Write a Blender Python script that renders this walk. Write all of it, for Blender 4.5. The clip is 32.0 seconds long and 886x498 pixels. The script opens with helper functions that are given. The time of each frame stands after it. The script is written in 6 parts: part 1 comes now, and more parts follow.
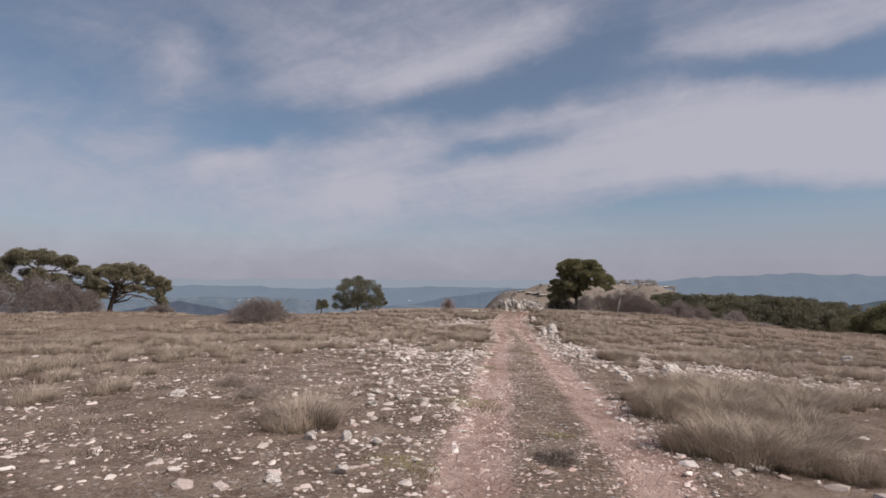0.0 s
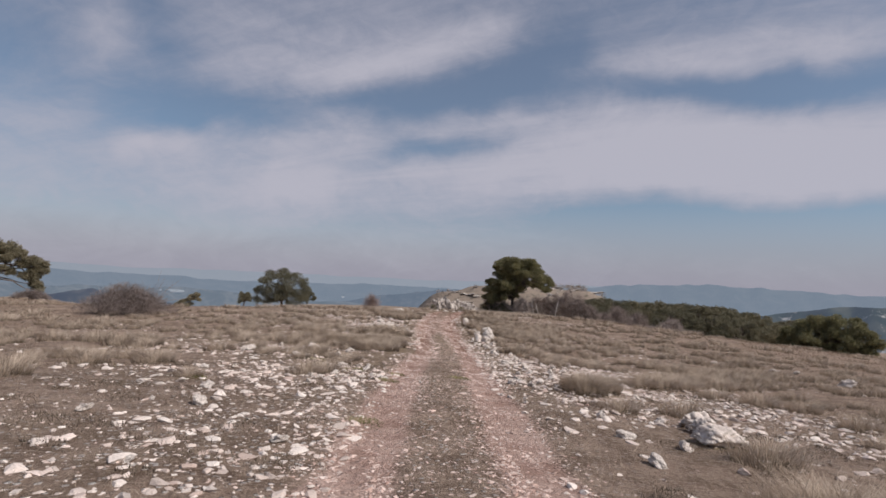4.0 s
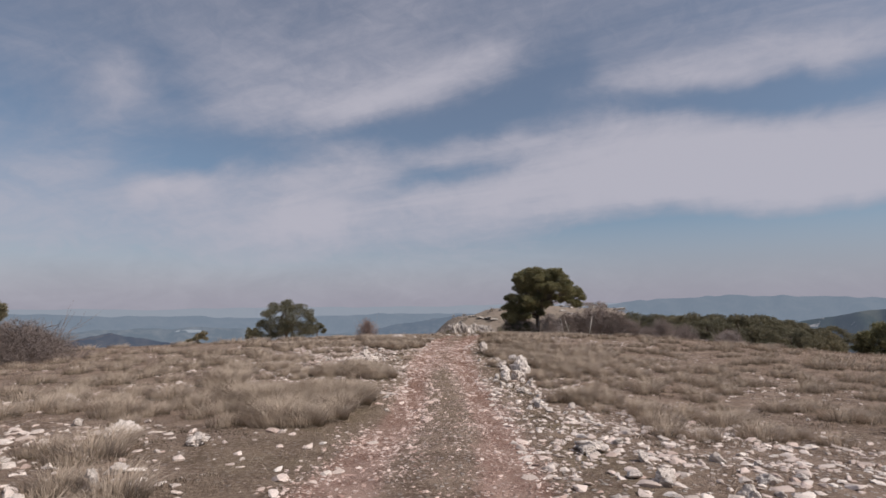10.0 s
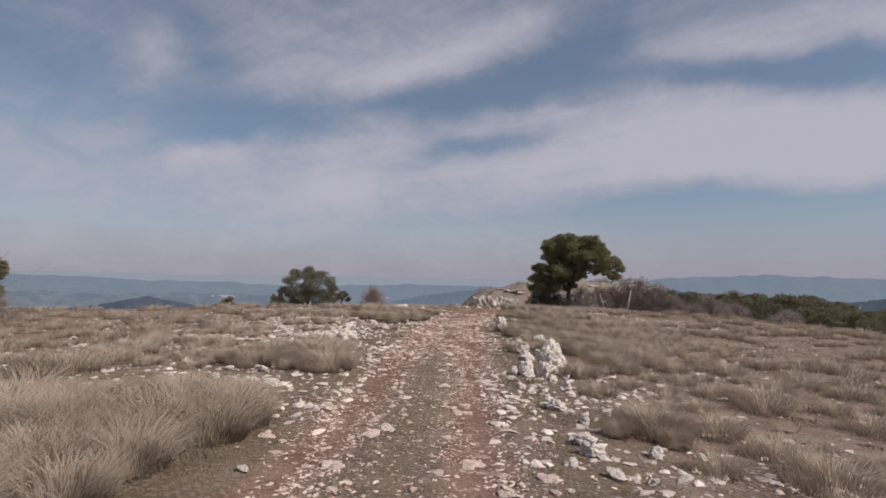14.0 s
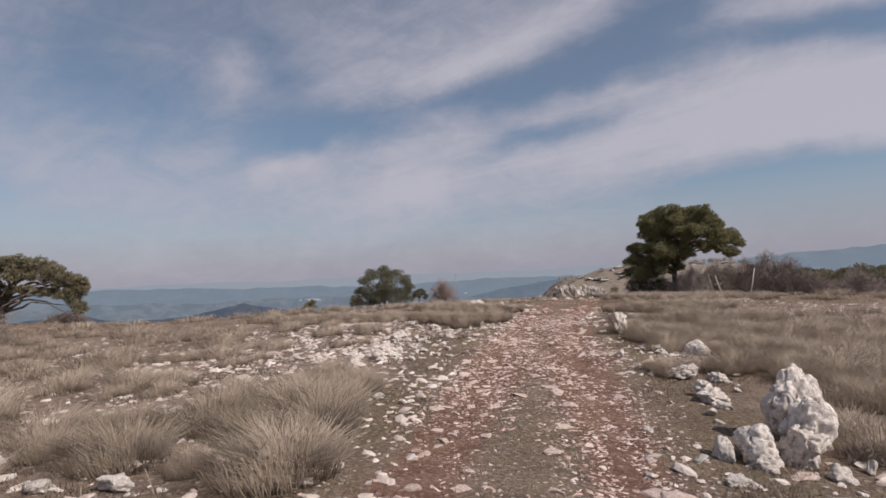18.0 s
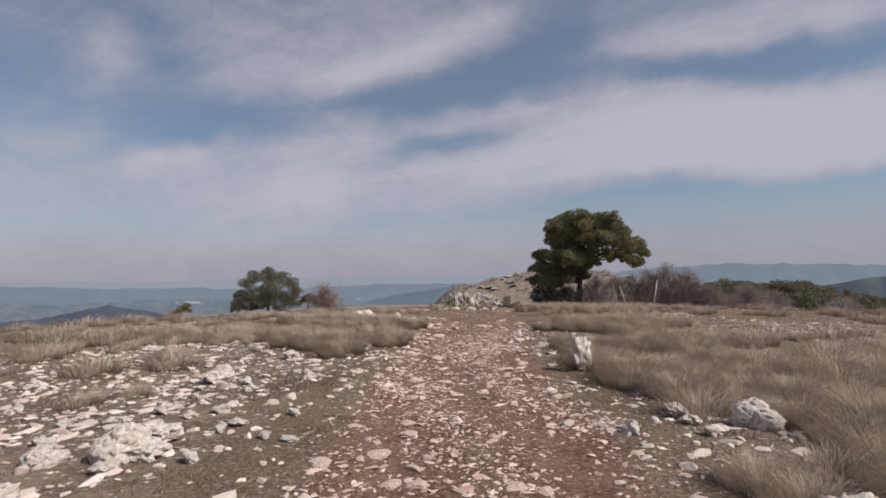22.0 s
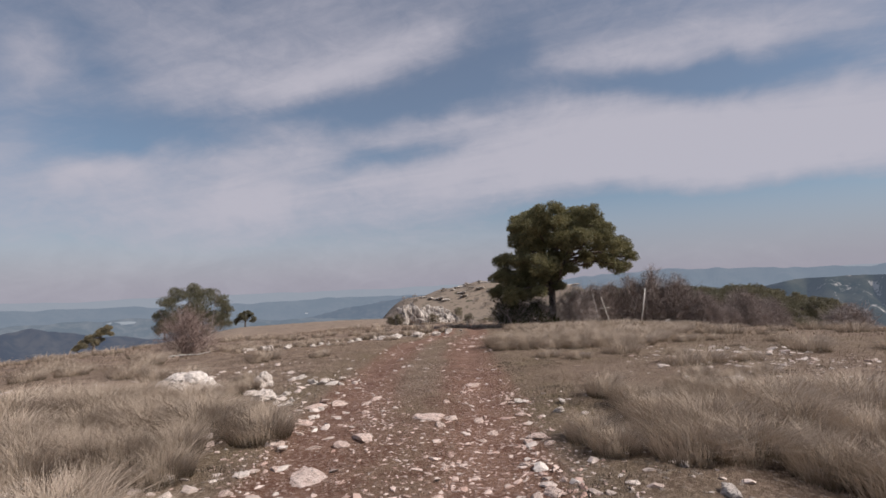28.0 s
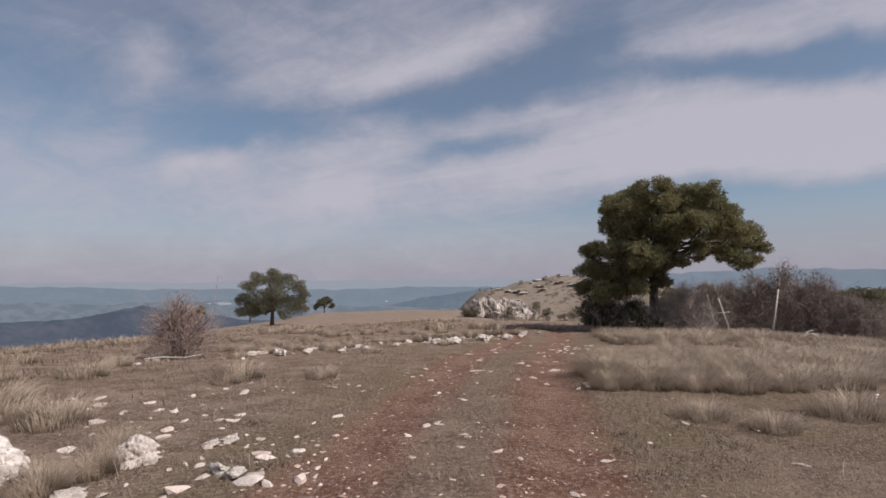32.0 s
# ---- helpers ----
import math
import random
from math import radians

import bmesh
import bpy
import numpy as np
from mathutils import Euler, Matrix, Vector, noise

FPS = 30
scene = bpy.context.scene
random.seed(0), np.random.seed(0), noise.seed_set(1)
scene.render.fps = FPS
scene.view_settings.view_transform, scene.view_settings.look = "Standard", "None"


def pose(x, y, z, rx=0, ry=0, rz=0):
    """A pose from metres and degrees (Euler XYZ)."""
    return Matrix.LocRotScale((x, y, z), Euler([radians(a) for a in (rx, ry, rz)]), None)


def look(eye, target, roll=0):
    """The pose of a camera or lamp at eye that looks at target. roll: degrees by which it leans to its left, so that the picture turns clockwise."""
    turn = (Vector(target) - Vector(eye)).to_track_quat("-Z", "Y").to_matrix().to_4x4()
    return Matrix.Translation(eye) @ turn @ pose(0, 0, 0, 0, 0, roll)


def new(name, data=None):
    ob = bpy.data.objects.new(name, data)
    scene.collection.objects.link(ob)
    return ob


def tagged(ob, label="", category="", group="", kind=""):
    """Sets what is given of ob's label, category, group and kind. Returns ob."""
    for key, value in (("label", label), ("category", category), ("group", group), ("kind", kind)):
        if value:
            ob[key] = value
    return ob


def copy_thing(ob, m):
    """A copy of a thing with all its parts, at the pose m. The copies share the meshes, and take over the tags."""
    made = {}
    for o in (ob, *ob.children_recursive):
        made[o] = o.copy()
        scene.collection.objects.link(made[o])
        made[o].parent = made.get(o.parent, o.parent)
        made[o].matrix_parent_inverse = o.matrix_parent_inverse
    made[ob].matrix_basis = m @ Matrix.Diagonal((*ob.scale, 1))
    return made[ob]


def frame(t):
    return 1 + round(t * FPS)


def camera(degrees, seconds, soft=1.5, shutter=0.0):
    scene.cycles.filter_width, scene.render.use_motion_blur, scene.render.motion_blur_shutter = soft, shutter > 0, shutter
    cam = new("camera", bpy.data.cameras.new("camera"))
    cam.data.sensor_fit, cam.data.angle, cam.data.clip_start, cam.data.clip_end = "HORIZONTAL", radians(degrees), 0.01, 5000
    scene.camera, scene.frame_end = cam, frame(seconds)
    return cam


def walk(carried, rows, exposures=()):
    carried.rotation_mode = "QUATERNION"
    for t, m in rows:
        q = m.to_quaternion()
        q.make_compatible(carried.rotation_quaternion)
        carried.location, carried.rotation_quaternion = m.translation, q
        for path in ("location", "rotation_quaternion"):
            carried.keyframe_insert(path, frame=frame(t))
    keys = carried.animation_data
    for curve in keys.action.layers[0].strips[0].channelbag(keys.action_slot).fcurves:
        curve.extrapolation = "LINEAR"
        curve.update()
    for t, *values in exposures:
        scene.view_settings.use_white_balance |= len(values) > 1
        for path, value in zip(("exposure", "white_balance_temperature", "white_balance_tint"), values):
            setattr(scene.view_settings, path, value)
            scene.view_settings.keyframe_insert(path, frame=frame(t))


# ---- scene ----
PATH = [
    (0, -0.000, 0.000, 1.840, 0.00, 3.13, 0.61),
    (0.5, 0.074, 0.769, 1.802, 2.26, 2.85, 0.21),
    (1, 0.132, 1.570, 1.744, -3.34, 2.12, 0.51),
    (1.5, 0.259, 2.341, 1.699, -1.38, 3.59, -0.58),
    (2, 0.372, 3.072, 1.669, -7.71, 3.37, 1.07),
    (2.5, 0.603, 3.756, 1.664, -7.76, 2.52, -0.35),
    (3, 0.813, 4.531, 1.591, -12.83, 4.22, 2.08),
    (3.5, 1.013, 5.330, 1.537, -9.12, 3.33, 0.95),
    (4, 1.108, 6.162, 1.441, -6.87, 3.24, 2.97),
    (4.5, 1.210, 6.980, 1.379, -3.50, 3.17, 0.92),
    (6.5, 1.287, 10.225, 1.100, -3.65, 4.60, 0.55),
    (7, 1.391, 10.959, 1.070, -0.61, 4.58, -0.25),
    (7.5, 1.533, 11.741, 1.016, -10.63, 2.49, 1.80),
    (8, 1.795, 12.449, 0.984, -10.79, 0.86, 1.50),
    (8.5, 2.053, 13.224, 0.941, -16.26, 2.33, 3.54),
    (9, 2.313, 13.924, 0.903, -11.66, 3.92, 0.11),
    (9.5, 2.485, 14.651, 0.840, -11.44, 5.72, 1.38),
    (10, 2.681, 15.325, 0.762, -5.38, 6.02, -0.26),
    (10.5, 2.882, 16.052, 0.694, -9.67, 5.07, 0.27),
    (11, 3.177, 16.741, 0.621, -14.66, 4.71, -0.14),
    (11.5, 3.342, 17.426, 0.590, -10.80, 3.88, 0.05),
    (12, 3.531, 18.055, 0.570, -9.59, 4.40, 0.64),
    (12.5, 3.679, 18.690, 0.536, -7.19, 4.74, -0.24),
    (13, 3.739, 19.369, 0.505, -6.29, 5.36, 1.30),
    (13.5, 3.865, 20.041, 0.464, -0.54, 4.06, 0.33),
    (14, 3.932, 20.799, 0.415, -2.24, 2.96, 1.24),
    (14.5, 4.018, 21.554, 0.395, 0.06, 4.22, -0.81),
    (16.5, 4.051, 24.351, 0.246, 2.07, 4.11, -1.23),
    (17, 4.044, 25.038, 0.215, 6.57, 3.51, -0.71),
    (17.5, 4.021, 25.748, 0.196, 2.66, 3.45, -0.44),
    (18, 3.967, 26.367, 0.172, 6.02, 2.41, -2.25),
    (18.5, 3.795, 26.977, 0.224, 7.76, 2.84, -0.25),
    (19, 3.715, 27.588, 0.224, 7.74, 1.75, -1.29),
    (19.5, 3.615, 28.229, 0.187, 3.29, 2.23, -0.01),
    (20, 3.654, 28.916, 0.136, 1.06, 3.32, -1.34),
    (20.5, 3.688, 29.569, 0.125, -6.52, 4.14, 0.59),
    (21, 3.819, 30.166, 0.105, -7.29, 5.75, -1.97),
    (21.5, 3.856, 30.794, 0.052, -5.68, 5.03, -1.20),
    (22, 3.898, 31.458, 0.009, -5.44, 2.78, -0.63),
    (22.5, 3.915, 32.054, 0.017, 0.58, 1.98, -1.06),
    (23, 3.934, 32.666, 0.001, -0.95, 2.88, 0.12),
    (23.5, 4.066, 33.325, -0.029, -0.46, 4.56, -0.69),
    (24, 4.147, 34.008, -0.038, -7.15, 3.99, 1.65),
    (24.5, 4.307, 34.643, -0.079, -3.32, 5.12, -1.63),
    (26.5, 4.855, 37.624, 0.134, -2.71, 2.66, 0.72),
    (27, 4.965, 38.291, 0.124, -0.95, 3.54, -1.34),
    (27.5, 5.060, 38.932, 0.130, -8.99, 4.14, 0.32),
    (28, 5.309, 39.545, 0.103, -11.03, 3.88, -2.05),
    (28.5, 5.550, 40.183, 0.069, -23.77, 2.78, 0.23),
    (29, 5.846, 40.739, 0.037, -23.42, 4.21, -1.09),
    (29.5, 6.023, 41.305, 0.023, -16.61, 3.17, 0.22),
    (30, 6.176, 41.847, 0.043, -10.04, 3.11, -0.20),
    (30.5, 6.278, 42.343, 0.036, -0.04, 4.21, -1.34),
    (31, 6.325, 42.948, 0.036, -3.47, 2.88, 0.18),
    (31.5, 6.405, 43.544, 0.054, -1.02, 2.66, -1.98),
    (32, 6.365, 44.160, 0.066, -2.40, 3.13, -0.26),
]


def aim(x, y, z, yaw, pitch, roll):
    a, b = radians(yaw), radians(pitch)
    way = Vector((-math.sin(a) * math.cos(b), math.cos(a) * math.cos(b), math.sin(b)))
    return look((x, y, z), Vector((x, y, z)) + way * 2, roll)


cam = camera(80.53, 32.0, soft=1.6)
walk(cam, [(t, aim(*row)) for t, *row in PATH], ((0.0, 0.02, 6380, 13.5), (12.0, -0.02, 6450, 13.5), (20.0, 0.03, 6470, 13.8), (27.0, 0.05, 6500, 14.0), (32.0, 0.07, 6500, 14.0)))

# ---- sky, sun ----
SUN_AZIMUTH, SUN_ELEVATION = radians(118), radians(45)  # clockwise from +y, above the horizon


class Graph:
    """Short ways to add nodes to a tree."""

    def __init__(self, tree):
        self.tree = tree
        tree.nodes.clear()

    def add(self, kind, inputs=(), **props):
        node = self.tree.nodes.new(kind)
        for key, value in props.items():
            setattr(node, key, value)
        for key, value in dict(inputs).items():
            if isinstance(value, bpy.types.NodeSocket):
                self.tree.links.new(value, node.inputs[key])
            else:
                node.inputs[key].default_value = value
        return node

    def math(self, op, a, b=0.0, c=0.0, clamp=False):
        return self.add("ShaderNodeMath", {0: a, 1: b, 2: c}, operation=op, use_clamp=clamp).outputs[0]

    def mix(self, k, a, b, blend="MIX"):
        node = self.add("ShaderNodeMix", {0: k, 6: a, 7: b}, data_type="RGBA", blend_type=blend)
        return node.outputs[2]

    def ramp(self, x, a, b, lo=0.0, hi=1.0):
        """x from a to b, laid smoothly onto lo to hi."""
        return self.add("ShaderNodeMapRange", {0: x, 1: a, 2: b, 3: lo, 4: hi}, interpolation_type="SMOOTHSTEP").outputs[0]

    def noise(self, at, scale, detail=4.0, rough=0.55, warp=0.0, dims="3D"):
        return self.add("ShaderNodeTexNoise", {"Vector": at, "Scale": scale, "Detail": detail, "Roughness": rough, "Distortion": warp}, noise_dimensions=dims).outputs[0]


def rgb(r, g, b):
    return (r, g, b, 1.0)


world = bpy.data.worlds.new("sky")
scene.world = world
world.use_nodes = True
g = Graph(world.node_tree)
way = g.add("ShaderNodeTexCoord").outputs["Generated"]
sky = g.add("ShaderNodeTexSky", sky_type="NISHITA", sun_disc=False, sun_elevation=SUN_ELEVATION, sun_rotation=SUN_AZIMUTH,
            altitude=1300.0, air_density=1.0, dust_density=1.5, ozone_density=1.0).outputs[0]
part_xyz = g.add("ShaderNodeSeparateXYZ", {0: way})
dx, dy, dz = part_xyz.outputs
deep = g.math("ADD", g.math("MAXIMUM", dz, 0.0), 0.07)
# the cirrus lies on a flat layer; u runs along its streaks, v across them
px, py = g.math("DIVIDE", dx, deep), g.math("DIVIDE", dy, deep)
bearing = g.math("MULTIPLY", g.math("ARCTAN2", dx, dy), 57.296)
height = g.math("MULTIPLY", g.math("ARCSINE", dz), 57.296)
STREAK = radians(-54)  # the streaks' heading, clockwise from +y
u = g.math("ADD", g.math("MULTIPLY", px, math.sin(STREAK)), g.math("MULTIPLY", py, math.cos(STREAK)))
v = g.math("SUBTRACT", g.math("MULTIPLY", px, math.cos(STREAK)), g.math("MULTIPLY", py, math.sin(STREAK)))
flat = g.add("ShaderNodeCombineXYZ", {0: g.math("MULTIPLY", u, 0.3), 1: v, 2: 0.0}).outputs[0]
wisps = g.noise(flat, 2.2, 8.0, 0.62, 0.9)
fibres = g.noise(g.add("ShaderNodeCombineXYZ", {0: g.math("MULTIPLY", u, 0.18), 1: g.math("MULTIPLY", v, 1.6), 2: 3.0}).outputs[0], 3.0, 6.0, 0.65, 0.6)
squat = g.add("ShaderNodeVectorMath", {0: way, 1: (1.0, 1.0, 2.6)}, operation="MULTIPLY").outputs[0]
lumps = g.noise(squat, 5.0, 7.0, 0.6, 0.8)
warp = g.math("SUBTRACT", g.noise(way, 5.0, 4.0, 0.55), 0.5)
warp_up = g.math("SUBTRACT", g.noise(g.add("ShaderNodeVectorMath", {0: way, 1: (7, 3, 1)}, operation="ADD").outputs[0], 6.0, 4.0, 0.55), 0.5)
bearing_w = g.math("MULTIPLY_ADD", warp, 7.0, bearing)
height_w = g.math("MULTIPLY_ADD", warp_up, 3.5, height)
# banks of cirrus and the blue gaps between them: bearing, height, tilt, half length and half width in degrees, strength
BANKS = [
    (3.2, 22.7, 17.4, 14.3, 1.9, 0.45),  # white streak
    (-4.7, 23.8, 19.5, 13.7, 4.3, 0.22),  # its broad body
    (-16.7, 23.8, 33.2, 6.4, 3.5, 0.12),  # fan of wisps
    (35.0, 21.6, -2.5, 17.0, 1.3, 0.28),  # white streak
    (40.0, 22.8, -5.0, 12.0, 1.6, 0.22),  # wisp
    (39.0, 14.0, -8.1, 21.0, 3.8, 0.75),  # white bank
    (33.0, 11.2, -3.0, 25.0, 2.7, 0.38),  # its skirt
    (2.3, 10.9, 6.9, 19.7, 2.6, 0.42),  # its tail
    (8.5, 16.8, 8.1, 9.2, 0.9, 0.32),  # wisp
    (-6.2, 13.9, 7.8, 6.5, 1.6, 0.30),  # wisp
    (-22.7, 11.7, 9.6, 4.1, 1.2, 0.35),  # puff
    (-9.5, 9.7, 10.2, 4.7, 1.2, 0.20),  # puff
    (-27.5, 19.9, -72.0, 3.0, 1.7, 0.20),  # upright wisp
    (-35.0, 20.7, -66.3, 3.3, 2.9, 0.12),  # upright wisp
    (-30.0, 7.6, 1.0, 20.0, 6.0, 0.32),  # veil
    (4.0, 5.6, 0.0, 22.0, 3.4, 0.22),  # veil
    (6.1, 19.6, 13.9, 8.8, 1.6, -0.55),  # gap
    (17.5, 23.3, 25.8, 4.6, 2.6, -0.40),  # gap
    (-5.4, 18.0, 5.4, 5.5, 0.8, -0.40),  # gap
    (-19.6, 15.9, 7.9, 8.9, 1.5, -0.50),  # gap
    (-20.9, 14.2, 5.8, 2.6, 0.9, -0.40),  # gap
    (36.0, 19.3, -6.0, 17.0, 1.1, -0.65),  # gap
    (40.0, 19.8, -2.6, 2.9, 1.4, -0.30),  # gap
    (6.7, 14.4, 7.8, 7.2, 0.9, -0.45),  # gap
    (-36.7, 18.3, -9.7, 5.7, 3.5, -0.30),  # gap
    (-23.2, 21.6, -66.1, 3.2, 1.7, -0.22),  # gap
    (37.0, 6.9, -1.5, 20.0, 1.8, -0.60),  # gap
]
high = g.ramp(height, 3.0, 15.0)
thick = 0.42
for at_b, at_h, tilt, half, wide, strength in BANKS:
    c, s = math.cos(radians(tilt)), math.sin(radians(tilt))
    qx, qy = g.math("SUBTRACT", bearing_w, at_b), g.math("SUBTRACT", height_w, at_h)
    along = g.math("MULTIPLY", g.math("MULTIPLY_ADD", qx, c, g.math("MULTIPLY", qy, s)), 1 / half)
    over = g.math("MULTIPLY", g.math("MULTIPLY_ADD", qx, -s, g.math("MULTIPLY", qy, c)), 1 / (wide * 1.25))
    fade = g.math("EXPONENT", g.math("MULTIPLY", g.math("ADD", g.math("POWER", g.math("ABSOLUTE", along), 4.0), g.math("MULTIPLY", over, over)), -1.0))
    thick = g.math("MULTIPLY_ADD", fade, strength, thick)
strands = g.math("ADD", g.math("MULTIPLY_ADD", wisps, 0.7, -0.35), g.math("MULTIPLY_ADD", fibres, 0.22, -0.11))
tufts_of_ice = g.noise(g.add("ShaderNodeVectorMath", {0: way, 1: (1.0, 1.0, 1.7)}, operation="MULTIPLY").outputs[0], 17.0, 6.0, 0.65, 1.2)
thick = g.math("MULTIPLY_ADD", strands, high, thick)
thick = g.math("ADD", thick, g.math("MULTIPLY_ADD", tufts_of_ice, 0.34, -0.17))
thick = g.math("ADD", thick, g.math("MULTIPLY_ADD", lumps, 0.5, -0.25))
low = g.ramp(height, 13.0, 0.0)
cover = g.math("MAXIMUM", g.ramp(thick, 0.02, 1.15, 0.2, 0.96), g.math("MULTIPLY", low, 0.96))
bright = g.ramp(thick, 0.3, 1.2, 0.0, 1.0)
veil = g.mix(low, rgb(5.2, 5.15, 5.9), rgb(4.2, 4.12, 4.84))
sky = g.mix(1.0, sky, rgb(0.86, 1.03, 1.02), "MULTIPLY")
cloud_colour = g.mix(bright, veil, rgb(6.15, 6.12, 6.85))
out = g.add("ShaderNodeBackground", {"Color": g.mix(cover, sky, cloud_colour), "Strength": 0.075}).outputs[0]
g.add("ShaderNodeOutputWorld", {"Surface": out})

sun = new("sun", bpy.data.lights.new("sun", "SUN"))
sun.data.energy, sun.data.angle, sun.data.color = 3.9, radians(0.53), (1.0, 0.95, 0.88)
to_sun = Vector((math.sin(SUN_AZIMUTH) * math.cos(SUN_ELEVATION), math.cos(SUN_AZIMUTH) * math.cos(SUN_ELEVATION), math.sin(SUN_ELEVATION)))
sun.matrix_world = look(to_sun * 100, (0, 0, 0))


# ---- materials ----
def material(name):
    made = bpy.data.materials.new(name)
    made.use_nodes = True
    return made, Graph(made.node_tree)


def finish(g, colour, rough=0.9, bump=None, depth=0.02, spec=0.3, sub=None):
    ins = {"Base Color": colour, "Roughness": rough, "Specular IOR Level": spec}
    if bump is not None:
        ins["Normal"] = g.add("ShaderNodeBump", {"Height": bump, "Distance": depth, "Strength": 0.9}).outputs[0]
    shader = g.add("ShaderNodeBsdfPrincipled", ins).outputs[0]
    if sub:
        thin = g.add("ShaderNodeBsdfTranslucent", {"Color": colour}).outputs[0]
        shader = g.add("ShaderNodeMixShader", {0: sub, 1: shader, 2: thin}).outputs[0]
    g.add("ShaderNodeOutputMaterial", {"Surface": shader})


def place_of(g):
    return g.add("ShaderNodeNewGeometry").outputs["Position"]


def limestone(name, dark, pale):
    made, g = material(name)
    at = g.add("ShaderNodeTexCoord").outputs["Object"]
    odd = g.add("ShaderNodeObjectInfo").outputs["Random"]
    spot = g.noise(at, 7.0, 6.0, 0.65)
    fine = g.noise(at, 45.0, 4.0, 0.6)
    colour = g.mix(g.ramp(spot, 0.38, 0.66), rgb(*dark), rgb(*pale))
    colour = g.mix(g.ramp(fine, 0.6, 0.8, 0, 0.4), colour, rgb(0.40, 0.33, 0.28))
    colour = g.mix(g.math("MULTIPLY", odd, 0.35), colour, rgb(0.62, 0.51, 0.435))
    # pits are sunk and also coloured dark, the shade in them painted on
    pit = g.ramp(g.noise(at, 12.0, 3.0, 0.6, 0.6), 0.59, 0.67, 0, 0.75)
    colour = g.mix(pit, colour, rgb(0.25, 0.20, 0.165))
    spot = g.math("MULTIPLY_ADD", pit, -0.5, spot)
    finish(g, colour, 0.9, g.math("ADD", spot, g.math("MULTIPLY", fine, 0.7)), 0.014)
    return made


def crag_stone():
    made, g = material("crag_limestone")
    at = g.add("ShaderNodeTexCoord").outputs["Object"]
    tall = g.add("ShaderNodeMapping", {"Vector": at, "Scale": (3.0, 3.0, 0.9)}).outputs[0]
    split = g.noise(tall, 2.6, 7.0, 0.7, 0.4)
    colour = g.mix(g.ramp(split, 0.36, 0.62), rgb(0.17, 0.14, 0.12), rgb(0.66, 0.585, 0.52))
    finish(g, colour, 0.95, split, 0.4)
    return made


def rubble():
    """Small stones, each with its own tone."""
    made, g = material("rubble")
    at = place_of(g)
    odd = g.add("ShaderNodeNewGeometry").outputs["Random Per Island"]
    red = g.add("ShaderNodeAttribute", attribute_name="red").outputs["Fac"]
    grey = g.mix(odd, rgb(0.50, 0.41, 0.355), rgb(0.81, 0.715, 0.64))
    pink = g.mix(odd, rgb(0.46, 0.29, 0.23), rgb(0.77, 0.585, 0.505))
    fine = g.noise(at, 60.0, 3.0, 0.6)
    colour = g.mix(red, grey, pink)
    colour = g.mix(g.ramp(fine, 0.5, 0.75, 0, 0.4), colour, rgb(0.25, 0.21, 0.18))
    finish(g, colour, 0.92, fine, 0.01)
    return made


